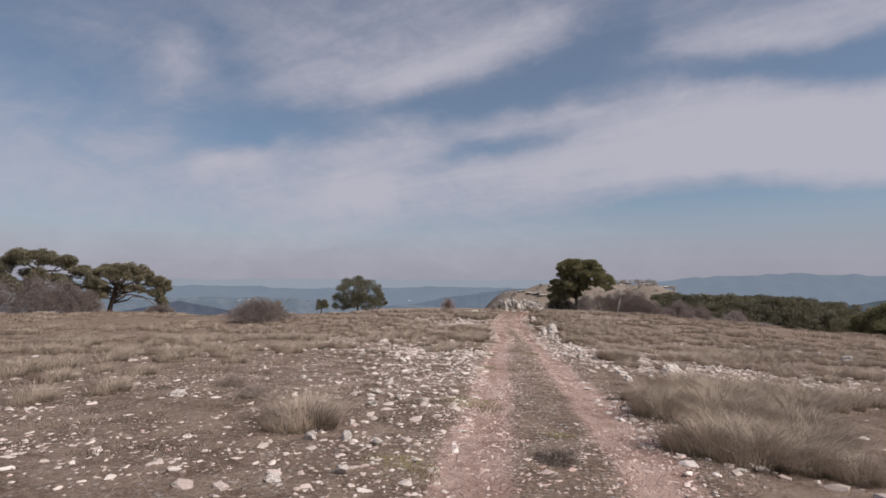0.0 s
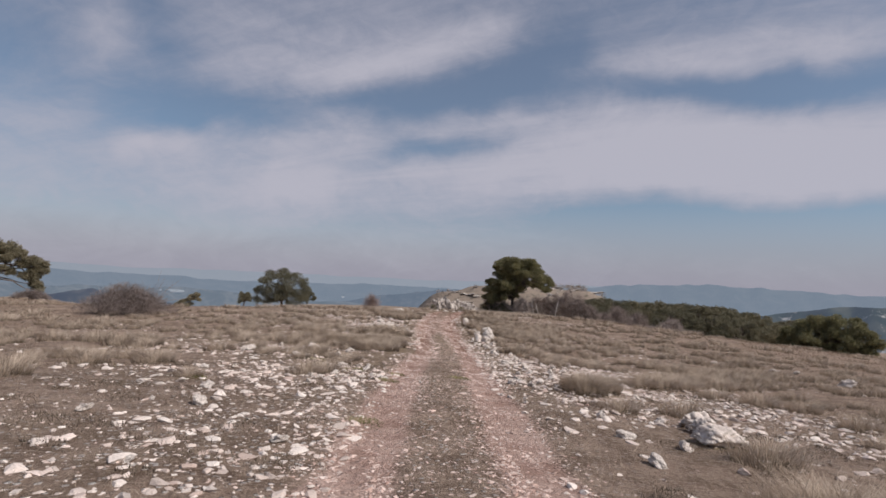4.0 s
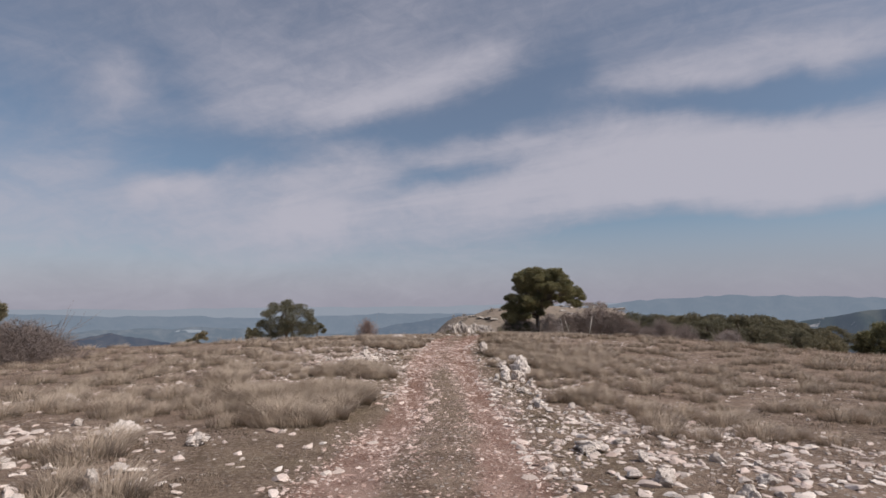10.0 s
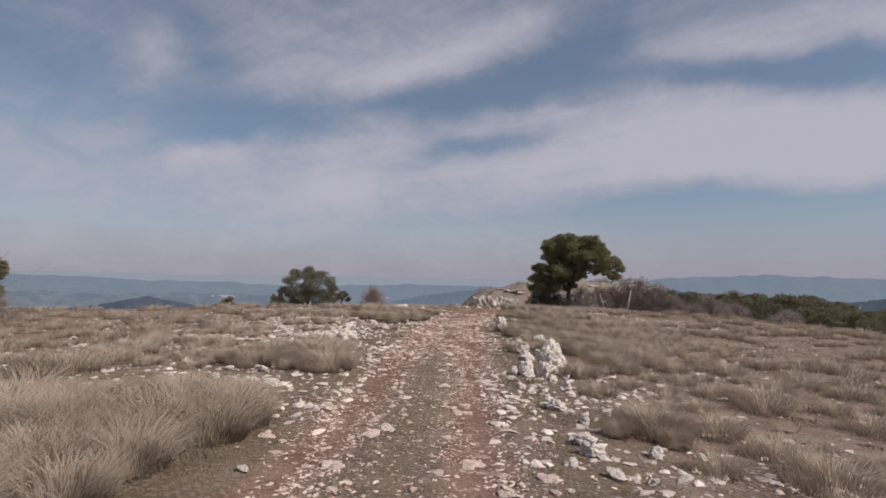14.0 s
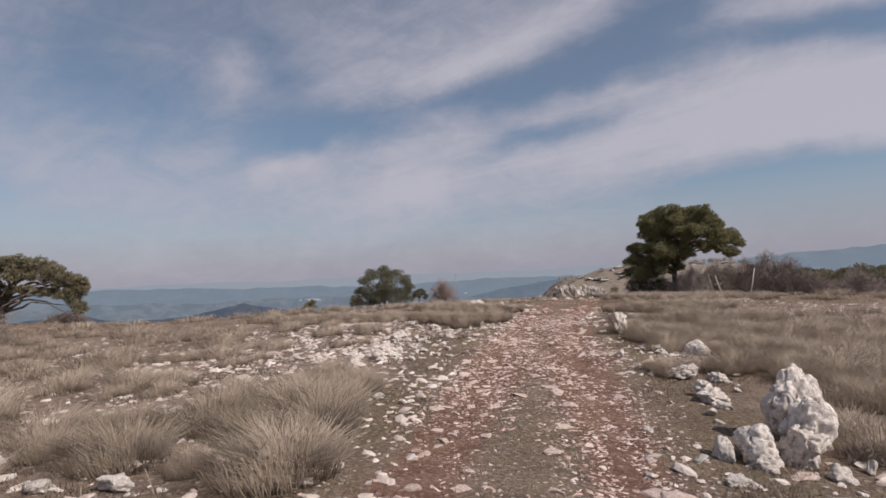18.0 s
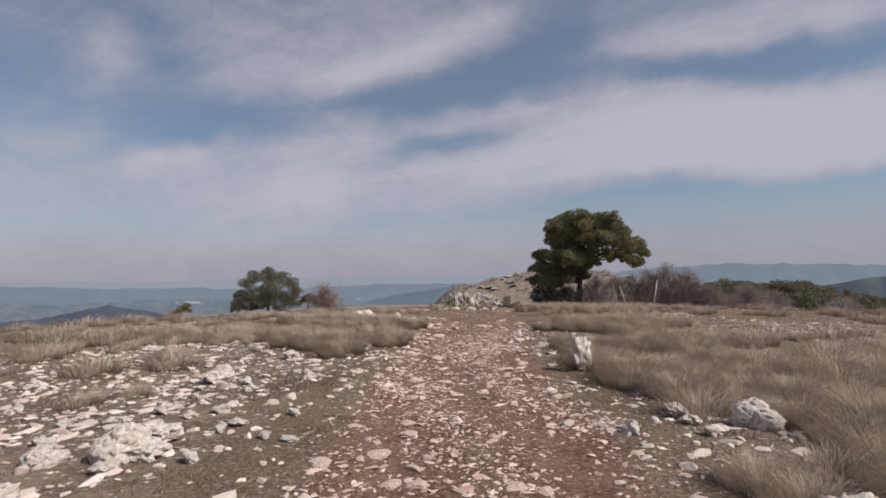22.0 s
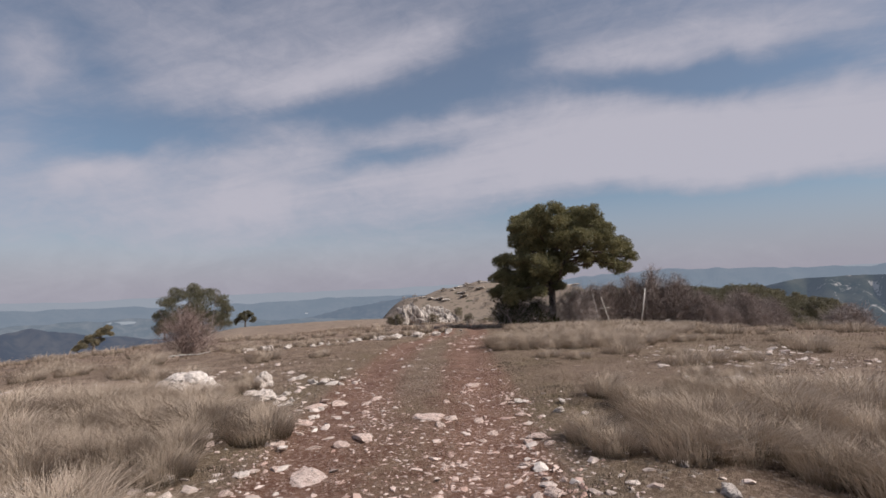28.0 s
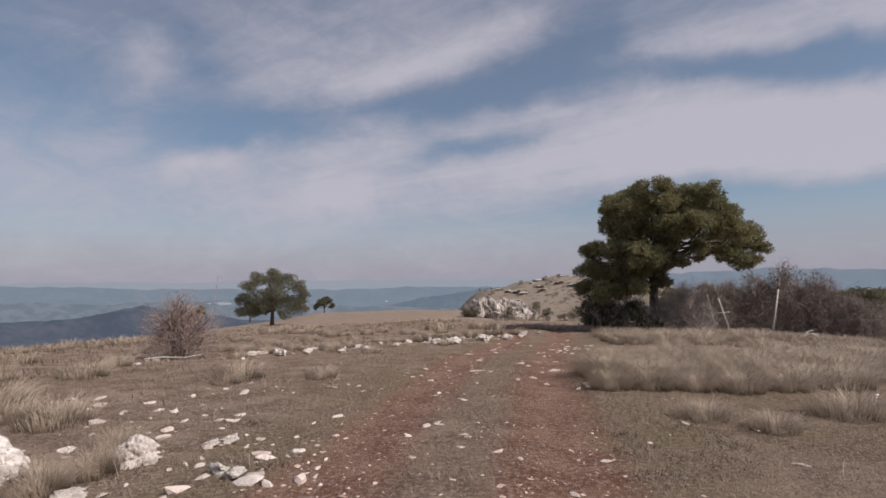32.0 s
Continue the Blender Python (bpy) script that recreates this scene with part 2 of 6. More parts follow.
def earth():
    """Turf, bare soil and the red track, by the ground's own masks."""
    made, g = material("earth")
    at = place_of(g)
    track = g.add("ShaderNodeAttribute", attribute_name="track").outputs["Fac"]
    stony = g.add("ShaderNodeAttribute", attribute_name="stony").outputs["Fac"]
    wood = g.add("ShaderNodeAttribute", attribute_name="wood").outputs["Fac"]
    big, mid, fine = g.noise(at, 0.35, 5.0), g.noise(at, 2.3, 5.0, 0.6), g.noise(at, 22.0, 5.0, 0.65)
    grit = g.noise(at, 90.0, 3.0, 0.6)
    turf = g.mix(g.ramp(mid, 0.35, 0.68), rgb(0.165, 0.109, 0.079), rgb(0.36, 0.26, 0.198))
    turf = g.mix(g.ramp(big, 0.48, 0.7, 0, 0.5), turf, rgb(0.185, 0.136, 0.088))
    turf = g.mix(g.ramp(fine, 0.42, 0.7, 0, 0.75), turf, rgb(0.44, 0.34, 0.262))
    redness = g.add("ShaderNodeAttribute", attribute_name="red").outputs["Fac"]
    pale = g.mix(g.ramp(mid, 0.35, 0.65), rgb(0.40, 0.25, 0.195), rgb(0.61, 0.43, 0.355))
    soil = g.mix(redness, pale, g.mix(g.ramp(mid, 0.35, 0.65), rgb(0.19, 0.093, 0.062), rgb(0.30, 0.172, 0.122)))
    soil = g.mix(g.ramp(fine, 0.45, 0.7, 0, 0.7), soil, rgb(0.46, 0.335, 0.28))
    cells = g.add("ShaderNodeTexVoronoi", {"Vector": at, "Scale": 13.0, "Randomness": 1.0}, feature="F1")
    chip = g.math("MULTIPLY", g.ramp(cells.outputs["Distance"], 0.36, 0.24), g.ramp(g.noise(at, 5.0, 3.0), 0.42, 0.55))
    k = g.ramp(g.math("ADD", track, g.math("MULTIPLY", g.math("SUBTRACT", fine, 0.5), 0.9)), 0.35, 0.65)
    colour = g.mix(k, turf, soil)
    shard = g.mix(k, g.mix(cells.outputs["Color"], rgb(0.42, 0.36, 0.32), rgb(0.70, 0.64, 0.59)), g.mix(cells.outputs["Color"], rgb(0.46, 0.295, 0.235), rgb(0.72, 0.54, 0.465)))
    colour = g.mix(g.math("MULTIPLY", chip, stony), colour, shard)
    mossy = g.add("ShaderNodeAttribute", attribute_name="mossy").outputs["Fac"]
    colour = g.mix(g.math("MULTIPLY", mossy, g.ramp(mid, 0.4, 0.6, 0.25, 0.9)), colour, g.mix(g.ramp(fine, 0.4, 0.65), rgb(0.13, 0.098, 0.052), rgb(0.27, 0.21, 0.13)))
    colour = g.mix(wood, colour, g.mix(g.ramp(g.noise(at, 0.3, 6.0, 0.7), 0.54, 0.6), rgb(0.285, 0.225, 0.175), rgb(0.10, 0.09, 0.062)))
    colour = g.mix(g.math("MULTIPLY", g.ramp(grit, 0.5, 0.75, 0, 0.35), g.math("MULTIPLY_ADD", track, -0.6, 1.0)), colour, rgb(0.09, 0.07, 0.05))
    bump = g.math("ADD", g.math("MULTIPLY", fine, 0.7), g.math("ADD", g.math("MULTIPLY", grit, 0.5), g.math("MULTIPLY", g.math("MULTIPLY", chip, stony), 0.6)))
    finish(g, colour, 0.95, bump, 0.075, spec=0.15)
    return made


def straw(name, dark, pale, sub=0.25):
    made, g = material(name)
    odd = g.add("ShaderNodeNewGeometry").outputs["Random Per Island"]
    one = g.add("ShaderNodeObjectInfo").outputs["Random"]
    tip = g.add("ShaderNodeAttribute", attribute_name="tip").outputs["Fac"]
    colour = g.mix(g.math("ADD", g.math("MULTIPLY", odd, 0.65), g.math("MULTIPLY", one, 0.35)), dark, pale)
    # blade feet darkened: dull lower growth plus the clump's own shade, painted in
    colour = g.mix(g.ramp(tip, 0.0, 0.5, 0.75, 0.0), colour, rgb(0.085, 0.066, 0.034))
    finish(g, colour, 0.75, spec=0.2, sub=sub)
    return made


def foliage(name, dark, pale, sub=0.3):
    made, g = material(name)
    odd = g.add("ShaderNodeNewGeometry").outputs["Random Per Island"]
    patch = g.noise(place_of(g), 0.9, 3.0)
    colour = g.mix(odd, dark, pale)
    colour = g.mix(g.ramp(patch, 0.5, 0.72, 0, 0.6), colour, pale)
    one = g.add("ShaderNodeObjectInfo").outputs["Random"]
    colour = g.mix(g.math("MULTIPLY", one, 0.55), colour, g.mix(1.0, colour, rgb(1.75, 1.6, 1.5), "MULTIPLY"))
    finish(g, colour, 0.6, spec=0.25, sub=sub)
    return made


def bark(name, dark, pale):
    made, g = material(name)
    at = g.add("ShaderNodeTexCoord").outputs["Object"]
    long = g.add("ShaderNodeMapping", {"Vector": at, "Scale": (9, 9, 2)}).outputs[0]
    grain = g.noise(long, 2.5, 6.0, 0.65)
    finish(g, g.mix(g.ramp(grain, 0.35, 0.65), dark, pale), 0.9, grain, 0.03)
    return made


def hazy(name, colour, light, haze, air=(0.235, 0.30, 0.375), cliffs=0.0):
    """Far hillside with aerial haze painted on as glow; haze is the glow's share."""
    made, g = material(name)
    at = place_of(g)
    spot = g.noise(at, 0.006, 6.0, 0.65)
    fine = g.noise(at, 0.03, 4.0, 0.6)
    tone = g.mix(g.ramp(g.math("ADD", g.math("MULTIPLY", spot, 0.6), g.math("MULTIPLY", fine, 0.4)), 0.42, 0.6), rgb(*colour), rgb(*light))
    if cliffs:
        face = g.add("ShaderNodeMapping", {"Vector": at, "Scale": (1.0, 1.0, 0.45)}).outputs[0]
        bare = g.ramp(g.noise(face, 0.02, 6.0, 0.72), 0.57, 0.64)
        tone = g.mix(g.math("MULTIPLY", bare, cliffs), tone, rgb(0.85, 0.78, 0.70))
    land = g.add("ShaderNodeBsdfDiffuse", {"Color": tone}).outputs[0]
    # the veil glows by itself: haze is painted on, no air lies between
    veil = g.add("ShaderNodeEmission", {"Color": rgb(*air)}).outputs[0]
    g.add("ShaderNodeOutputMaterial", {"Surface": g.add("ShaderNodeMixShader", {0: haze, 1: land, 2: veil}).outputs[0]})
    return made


LIMESTONE, CRAG_STONE, RUBBLE, EARTH = limestone("limestone", (0.56, 0.485, 0.43), (0.83, 0.75, 0.68)), crag_stone(), rubble(), earth()
PINK_STONE = limestone("pink_stone", (0.60, 0.42, 0.345), (0.82, 0.66, 0.58))
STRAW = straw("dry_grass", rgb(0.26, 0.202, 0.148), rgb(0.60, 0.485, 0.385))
NEEDLES = foliage("pine_needles", rgb(0.078, 0.08, 0.04), rgb(0.29, 0.275, 0.15))
WOOD_GREEN = foliage("wood_needles", rgb(0.085, 0.083, 0.052), rgb(0.27, 0.248, 0.165))
OLIVE = foliage("dull_needles", rgb(0.10, 0.092, 0.056), rgb(0.30, 0.268, 0.18))
BARK = bark("pine_bark", rgb(0.07, 0.05, 0.04), rgb(0.24, 0.19, 0.155))
TWIG = bark("grey_twigs", rgb(0.24, 0.195, 0.175), rgb(0.50, 0.425, 0.385))
DARK_TWIG = bark("dark_twigs", rgb(0.19, 0.15, 0.132), rgb(0.43, 0.352, 0.315))
BROWN_TWIG = bark("brown_twigs", rgb(0.12, 0.095, 0.084), rgb(0.29, 0.232, 0.205))
RED_TWIG = bark("red_twigs", rgb(0.21, 0.145, 0.122), rgb(0.41, 0.31, 0.27))
PALE_WOOD = bark("weathered_wood", rgb(0.42, 0.38, 0.33), rgb(0.72, 0.68, 0.62))


# ---- building helpers ----
def mesh_object(name, verts, faces, mat, smooth_faces=False):
    data = bpy.data.meshes.new(name)
    data.from_pydata(verts if isinstance(verts, list) else verts.tolist(), [], faces if isinstance(faces, list) else faces.tolist())
    data.materials.append(mat)
    if smooth_faces:
        data.polygons.foreach_set("use_smooth", [True] * len(data.polygons))
    data.update()
    return data


def part(name, data, parent, label=""):
    ob = new(name, data)
    ob.parent = parent
    return tagged(ob, label=label)


def root(name, x, y, z=None, turn=0.0, size=1.0):
    ob = new(name)
    ob.empty_display_size = 0.2
    ob.matrix_world = pose(x, y, float(ground_z(x, y)) if z is None else z, 0, 0, turn) @ Matrix.Scale(size, 4)
    return ob


def tube(points, radii, sides=7):
    """Verts and faces of a bent, tapered stem."""
    points = [Vector(p) for p in points]
    verts, faces = [], []
    for n, p in enumerate(points):
        ahead = (points[min(n + 1, len(points) - 1)] - points[max(n - 1, 0)]).normalized()
        one = ahead.orthogonal().normalized()
        two = ahead.cross(one)
        for k in range(sides):
            a = 2 * math.pi * k / sides
            verts.append(tuple(p + (one * math.cos(a) + two * math.sin(a)) * radii[n]))
    for n in range(len(points) - 1):
        for k in range(sides):
            a, b = n * sides + k, n * sides + (k + 1) % sides
            faces.append((a, b, b + sides, a + sides))
    faces.append(tuple(range(sides))[::-1])
    faces.append(tuple(range((len(points) - 1) * sides, len(points) * sides)))
    return verts, faces


def joined(pieces):
    verts, faces = [], []
    for v, f in pieces:
        n = len(verts)
        verts += v
        faces += [tuple(i + n for i in face) for face in f]
    return verts, faces


def set_float(data, name, values):
    layer = data.attributes.new(name, "FLOAT", "POINT")
    layer.data.foreach_set("value", np.asarray(values, np.float32))


# ---- the lie of the land ----
TRACK_Y = (-20, 0, 4, 10.6, 18, 24, 33, 40, 47, 53, 60, 66, 75, 95)
TRACK_X = (-2.0, 0.5, 1.0, 1.8, 2.7, 3.55, 4.35, 5.05, 6.35, 7.6, 9.6, 11.2, 13, 16)
PROF_Y = (-4800, -400, -60, -15, 0, 13, 20, 28, 38, 46, 54, 62, 72, 90, 135, 190, 230, 300, 500, 900, 1500, 4800)
PROF_Z = (-60, -8, 1.5, 0.75, 0.25, -0.42, -0.92, -1.38, -1.48, -1.38, -1.60, -2.12, -2.55, -3.70, -7.9, -10.6, -11.2, -28, -110, -230, -280, -330)


def smooth(a, b, x):
    k = np.clip((np.asarray(x, float) - a) / (b - a), 0, 1)
    return k * k * (3 - 2 * k)


def profile(y, ys, zs):
    """Smooth curve through the knots, with no overshoot."""
    ys, zs = np.asarray(ys, float), np.asarray(zs, float)
    d = np.diff(zs) / np.diff(ys)
    m = np.r_[d[0], np.where(d[1:] * d[:-1] > 0, 2 * d[1:] * d[:-1] / (d[1:] + d[:-1] + 1e-12 * np.sign(d[1:] + d[:-1])), 0), d[-1]]
    y = np.clip(np.asarray(y, float), ys[0], ys[-1])
    i = np.clip(np.searchsorted(ys, y) - 1, 0, len(ys) - 2)
    w = ys[i + 1] - ys[i]
    s = (y - ys[i]) / w
    return ((1 + 2 * s) * (1 - s) ** 2 * zs[i] + s * (1 - s) ** 2 * w * m[i] + s * s * (3 - 2 * s) * zs[i + 1] + s * s * (s - 1) * w * m[i + 1])


def track_x(y):
    """The middle of the cart track."""
    return profile(y, TRACK_Y, TRACK_X)


def gauge(y):
    """Half the distance between the two ruts."""
    return 0.78 + 0.16 * smooth(40, 47, y)


def wave(x, y, seed, size):
    """Gentle uneven ground: a sum of a few sine waves, about -1 to 1."""
    r = np.random.RandomState(seed)
    total = 0
    for _ in range(7):
        a, k, p = r.uniform(0, 6.283), 6.283 / size * r.uniform(0.6, 1.7), r.uniform(0, 6.283)
        total = total + np.sin((x * np.cos(a) + y * np.sin(a)) * k + p)
    return total / 4.0


def ground_z(x, y):
    """Height of the ground sheet."""
    x, y = np.asarray(x, float), np.asarray(y, float)
    u = x - 5.0
    z = profile(y, PROF_Y, PROF_Z)
    z = z - 0.055 * 7 * np.tanh(u / 7) * (1 - smooth(26, 46, y))
    z = z - 0.8 * (1 - np.exp(-(u / 24) ** 2)) * np.where(u < 0, 1.0, 0.45)
    z = z - 0.075 * np.clip(x - 20, 0, 35) - 0.03 * np.clip(x - 55, 0, 60) - 4 * smooth(105, 175, x) - 150 * smooth(170, 600, x)
    z = z + 16 * smooth(240, 330, y) * smooth(620, 430, y) * smooth(40, 90, x) * smooth(260, 170, x)
    z = z - 16 * smooth(45, 160, -x) - 170 * smooth(90, 600, -x)
    z = z - 1.3 * smooth(44, 90, y) * smooth(-2, -22, x) * (1 - smooth(-26, -42, x) * (1 - smooth(80, 95, y))) * (1 - smooth(100, 130, y) * smooth(-45, -25, x))
    z = z - 1.7 * smooth(70, 98, y) * (1 - smooth(108, 138, y)) * smooth(8, -6, x) - 2.6 * smooth(-28, -60, x) * smooth(110, 150, y)
    for cx, cy, sx, sy, peak in ((135, 440, 150, 130, -12.0), (58, 450, 28, 50, -10.5), (88, 452, 26, 50, -6.2), (121, 455, 30, 50, 2.8), (170, 445, 46, 45, -1.0), (138, 345, 24, 45, -1.5)):
        top = np.exp(-(((x - cx) / sx) ** 2 + ((y - cy) / sy) ** 2))
        z = z * (1 - top) + peak * top
    z = z - 16 * smooth(180, 214, x) * smooth(300, 360, y) * smooth(640, 540, y)
    z = z + 1.3 * wave(x, y, 61, 34) * smooth(330, 400, y) * smooth(600, 520, y) * smooth(60, 95, x)
    far = np.hypot(x, y)
    z = z + 22 * wave(x, y, 3, 900) * smooth(300, 1200, far)
    near = np.exp(-((x - 4) / 30) ** 2)
    z = z + 0.035 * wave(x, y, 5, 2.6) * near + 0.05 * wave(x, y, 8, 9) * near
    rut = np.abs(np.abs(x - track_x(y)) - gauge(y))
    on = smooth(-30, -6, y) * (1 - smooth(74, 88, y))
    z = z - 0.05 * np.exp(-(rut / 0.32) ** 2) * on
    return z


def stony_at(x, y):
    """How thickly stones lie, 0 to 1."""
    t = np.abs(x - track_x(y))
    s = 0.35 + 0.5 * wave(x, y, 21, 7)
    s = s + 0.58 * np.exp(-((y - 6) / 11) ** 2) * smooth(0.8, 2.5, t) * (1 - 0.3 * smooth(2.5, 5, t)) * (x < track_x(y))
    s = s + 0.9 * np.exp(-((x - 7.5) / 3.0) ** 2 - ((y - 20) / 7.5) ** 2)
    s = s + 1.0 * np.exp(-((x - 0.6) / 2.6) ** 2 - ((y - 38.5) / 7) ** 2)
    s = s + 0.8 * np.exp(-((x - 4.8) / 1.6) ** 2 - ((y - 15.5) / 5) ** 2) + 0.6 * np.exp(-((x - 0.2) / 1.8) ** 2 - ((y - 15.5) / 2.5) ** 2)
    s = s - 0.6 * smooth(46, 52, y) * (t > 0)
    return np.clip(s, 0, 1)


def graded(lo, hi, step, reach, growth=1.07):
    """Even steps from lo to hi, then ever longer ones out to reach on both sides."""
    mid = np.arange(lo, hi + step / 2, step)
    out, s, far = [], step, 0.0
    while far < reach:
        s = min(s * growth, 160)
        far += s
        out.append(far)
    out = np.array(out)
    return np.concatenate([lo - out[::-1], mid, mid[-1] + out])


def build_ground():
    xs, ys = graded(-9, 17, 0.26, 4700, 1.085), graded(-2, 72, 0.27, 4600, 1.085)
    gx, gy = np.meshgrid(xs, ys)
    x, y = gx.ravel(), gy.ravel()
    z = ground_z(x, y)
    n, m = len(xs), len(ys)
    i = (np.arange(m - 1)[:, None] * n + np.arange(n - 1)).ravel()
    faces = np.stack([i, i + 1, i + n + 1, i + n], 1)
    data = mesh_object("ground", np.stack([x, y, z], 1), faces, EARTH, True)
    rut = np.abs(np.abs(x - track_x(y)) - gauge(y))
    lane = np.exp(-((x - track_x(y)) / 1.5) ** 4)
    on = smooth(-40, -8, y) * (1 - smooth(70, 84, y))
    red = smooth(40, 54, y)
    mask = (np.exp(-(rut / (0.34 + 0.16 * red)) ** 2) * (0.95 + 0.2 * wave(x, y, 33, 2.2)) + lane * (0.12 + 0.42 * smooth(30, 36, y) * smooth(50, 44, y) + 0.3 * red * (0.75 + 0.6 * wave(x, y, 31, 3.5)))) * on
    set_float(data, "track", np.clip(mask, 0, 1))
    set_float(data, "stony", np.clip(stony_at(x, y) * (1 - 0.85 * lane * on * smooth(18, 26, y)) + 0.4 * lane * on * (1 - 0.8 * red), 0, 1) * (1 - smooth(60, 120, np.hypot(x, y - 30))))
    side = np.abs(x - track_x(y))
    verge = 0.55 * smooth(20, 28, y) * np.exp(-(side / 0.42) ** 2) + np.exp(-((side - 1.75) / 0.55) ** 2) * smooth(8, 26, y) + 0.1 * smooth(26, 18, y) * np.exp(-(side / 0.35) ** 2) * (1 - 0.6 * red) + 0.8 * smooth(44, 50, y) * smooth(1.6, 3.5, x - track_x(y)) * smooth(14, 8, side)
    set_float(data, "mossy", np.clip(verge * (0.75 + 0.5 * wave(x, y, 35, 3)), 0, 1) * on)
    set_float(data, "red", smooth(8, 34, y))
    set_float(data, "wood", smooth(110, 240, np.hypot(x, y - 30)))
    return tagged(new("ground", data), "dry stony hilltop with brown turf and a red cart track", "ground", kind="structure")


build_ground()


def build_ridge(name, label, far, start, end, crest, rough, depth, mat, seed, foot=-330):
    """A far range of hills that runs round from one bearing to another (degrees, clockwise from +y); crest: its height in degrees as seen from the top."""
    r = np.random.RandomState(seed)
    count, rows = 220, 9
    bearing = np.radians(np.linspace(start, end, count))
    k = np.linspace(0, 1, count)
    line = np.interp(k, np.linspace(0, 1, len(crest)), crest)
    for octave in range(1, 7):
        amp, freq, ph = rough / octave ** 0.9, 5 * 2.1 ** (octave - 1), r.uniform(0, 6.28, 2)
        line = line + amp * 0.5 * (np.sin(k * freq + ph[0]) + np.sin(k * freq * 1.37 + ph[1]))
    top = far * np.tan(np.radians(line))
    verts = []
    for row in range(rows):
        s = row / (rows - 1)
        d = far - depth * (1 - s) + 0.04 * depth * np.sin(bearing * 90 + row * 1.7)
        z = foot + (top - foot) * s ** 1.25 + (0.05 * (top - foot) * np.sin(bearing * 140 + row * 2.1) if 0 < row < rows - 1 else 0)
        verts.append(np.stack([np.sin(bearing) * d, np.cos(bearing) * d, z], 1))
    verts = np.concatenate(verts)
    i = (np.arange(rows - 1)[:, None] * count + np.arange(count - 1)).ravel()
    data = mesh_object(name, verts, np.stack([i, i + 1, i + count + 1, i + count], 1), mat, True)
    return tagged(new(name, data), label, "mountain", kind="structure")


# haze tones for each distance, painted into the materials as glow
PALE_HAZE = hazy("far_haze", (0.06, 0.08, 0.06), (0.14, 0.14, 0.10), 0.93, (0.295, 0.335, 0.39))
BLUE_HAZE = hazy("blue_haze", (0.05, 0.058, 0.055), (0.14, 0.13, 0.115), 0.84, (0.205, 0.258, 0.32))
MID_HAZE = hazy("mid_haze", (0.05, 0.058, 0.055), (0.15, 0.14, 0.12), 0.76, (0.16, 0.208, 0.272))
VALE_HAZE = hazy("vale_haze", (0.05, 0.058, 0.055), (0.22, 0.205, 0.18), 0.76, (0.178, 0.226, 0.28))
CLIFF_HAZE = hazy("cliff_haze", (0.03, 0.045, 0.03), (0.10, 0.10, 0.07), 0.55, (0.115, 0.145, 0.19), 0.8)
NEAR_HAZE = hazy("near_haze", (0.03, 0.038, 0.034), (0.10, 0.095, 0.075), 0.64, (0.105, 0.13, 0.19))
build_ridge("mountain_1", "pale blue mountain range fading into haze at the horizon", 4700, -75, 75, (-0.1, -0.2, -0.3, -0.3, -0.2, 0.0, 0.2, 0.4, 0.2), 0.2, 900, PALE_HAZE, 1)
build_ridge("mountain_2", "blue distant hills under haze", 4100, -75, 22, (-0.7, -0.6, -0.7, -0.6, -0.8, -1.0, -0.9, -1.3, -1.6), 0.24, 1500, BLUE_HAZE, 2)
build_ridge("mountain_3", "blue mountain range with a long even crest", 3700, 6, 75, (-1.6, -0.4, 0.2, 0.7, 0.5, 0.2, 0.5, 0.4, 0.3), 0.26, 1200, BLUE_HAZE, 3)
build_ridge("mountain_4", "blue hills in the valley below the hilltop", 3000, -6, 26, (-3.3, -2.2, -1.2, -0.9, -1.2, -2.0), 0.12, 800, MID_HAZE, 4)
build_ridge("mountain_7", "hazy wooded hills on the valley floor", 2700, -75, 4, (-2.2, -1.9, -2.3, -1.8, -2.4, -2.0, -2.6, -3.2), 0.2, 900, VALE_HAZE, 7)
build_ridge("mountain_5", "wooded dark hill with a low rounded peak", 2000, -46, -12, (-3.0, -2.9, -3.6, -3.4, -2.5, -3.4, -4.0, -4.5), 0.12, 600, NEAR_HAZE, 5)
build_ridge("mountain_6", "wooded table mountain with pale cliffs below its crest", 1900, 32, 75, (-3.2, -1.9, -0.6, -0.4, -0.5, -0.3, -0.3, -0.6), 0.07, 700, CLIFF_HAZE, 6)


def build_field(name, label, bearing, height, far, wide, deep):
    """A pale tilted patch on a far hillside, placed to fit the camera's view."""
    a, h = radians(bearing), far * math.tan(radians(height))
    across, ahead = Vector((math.cos(a), -math.sin(a), 0)), Vector((math.sin(a), math.cos(a), 0))
    mid = ahead * far + Vector((0, 0, h))
    rim = [mid + across * wide * 0.5 * math.cos(t) + ahead * deep * math.sin(t) + Vector((0, 0, 0.34 * deep * math.sin(t))) for t in np.linspace(0, 6.283, 25)[:-1] + 0.0]
    data = mesh_object(name, [tuple(p) for p in rim] + [tuple(p - Vector((0, 0, 4))) for p in rim], [tuple(range(24))] + [(i, (i + 1) % 24, 24 + (i + 1) % 24, 24 + i) for i in range(24)], FIELD_HAZE)
    return tagged(new(name, data), label, "field", kind="structure")


# most of the field's tone is haze painted on as glow
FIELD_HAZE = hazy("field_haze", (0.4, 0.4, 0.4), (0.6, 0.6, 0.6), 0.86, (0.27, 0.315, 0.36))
build_field("field", "pale field on the hazy valley's far slope, haze painted on", -20.2, -2.45, 2640, 105, 13)
# white wall, half of its tone painted on as glowing haze
FARM_WALL_HAZE = hazy("farm_wall_haze", (0.8, 0.8, 0.8), (0.85, 0.85, 0.85), 0.5, (0.28, 0.33, 0.38))
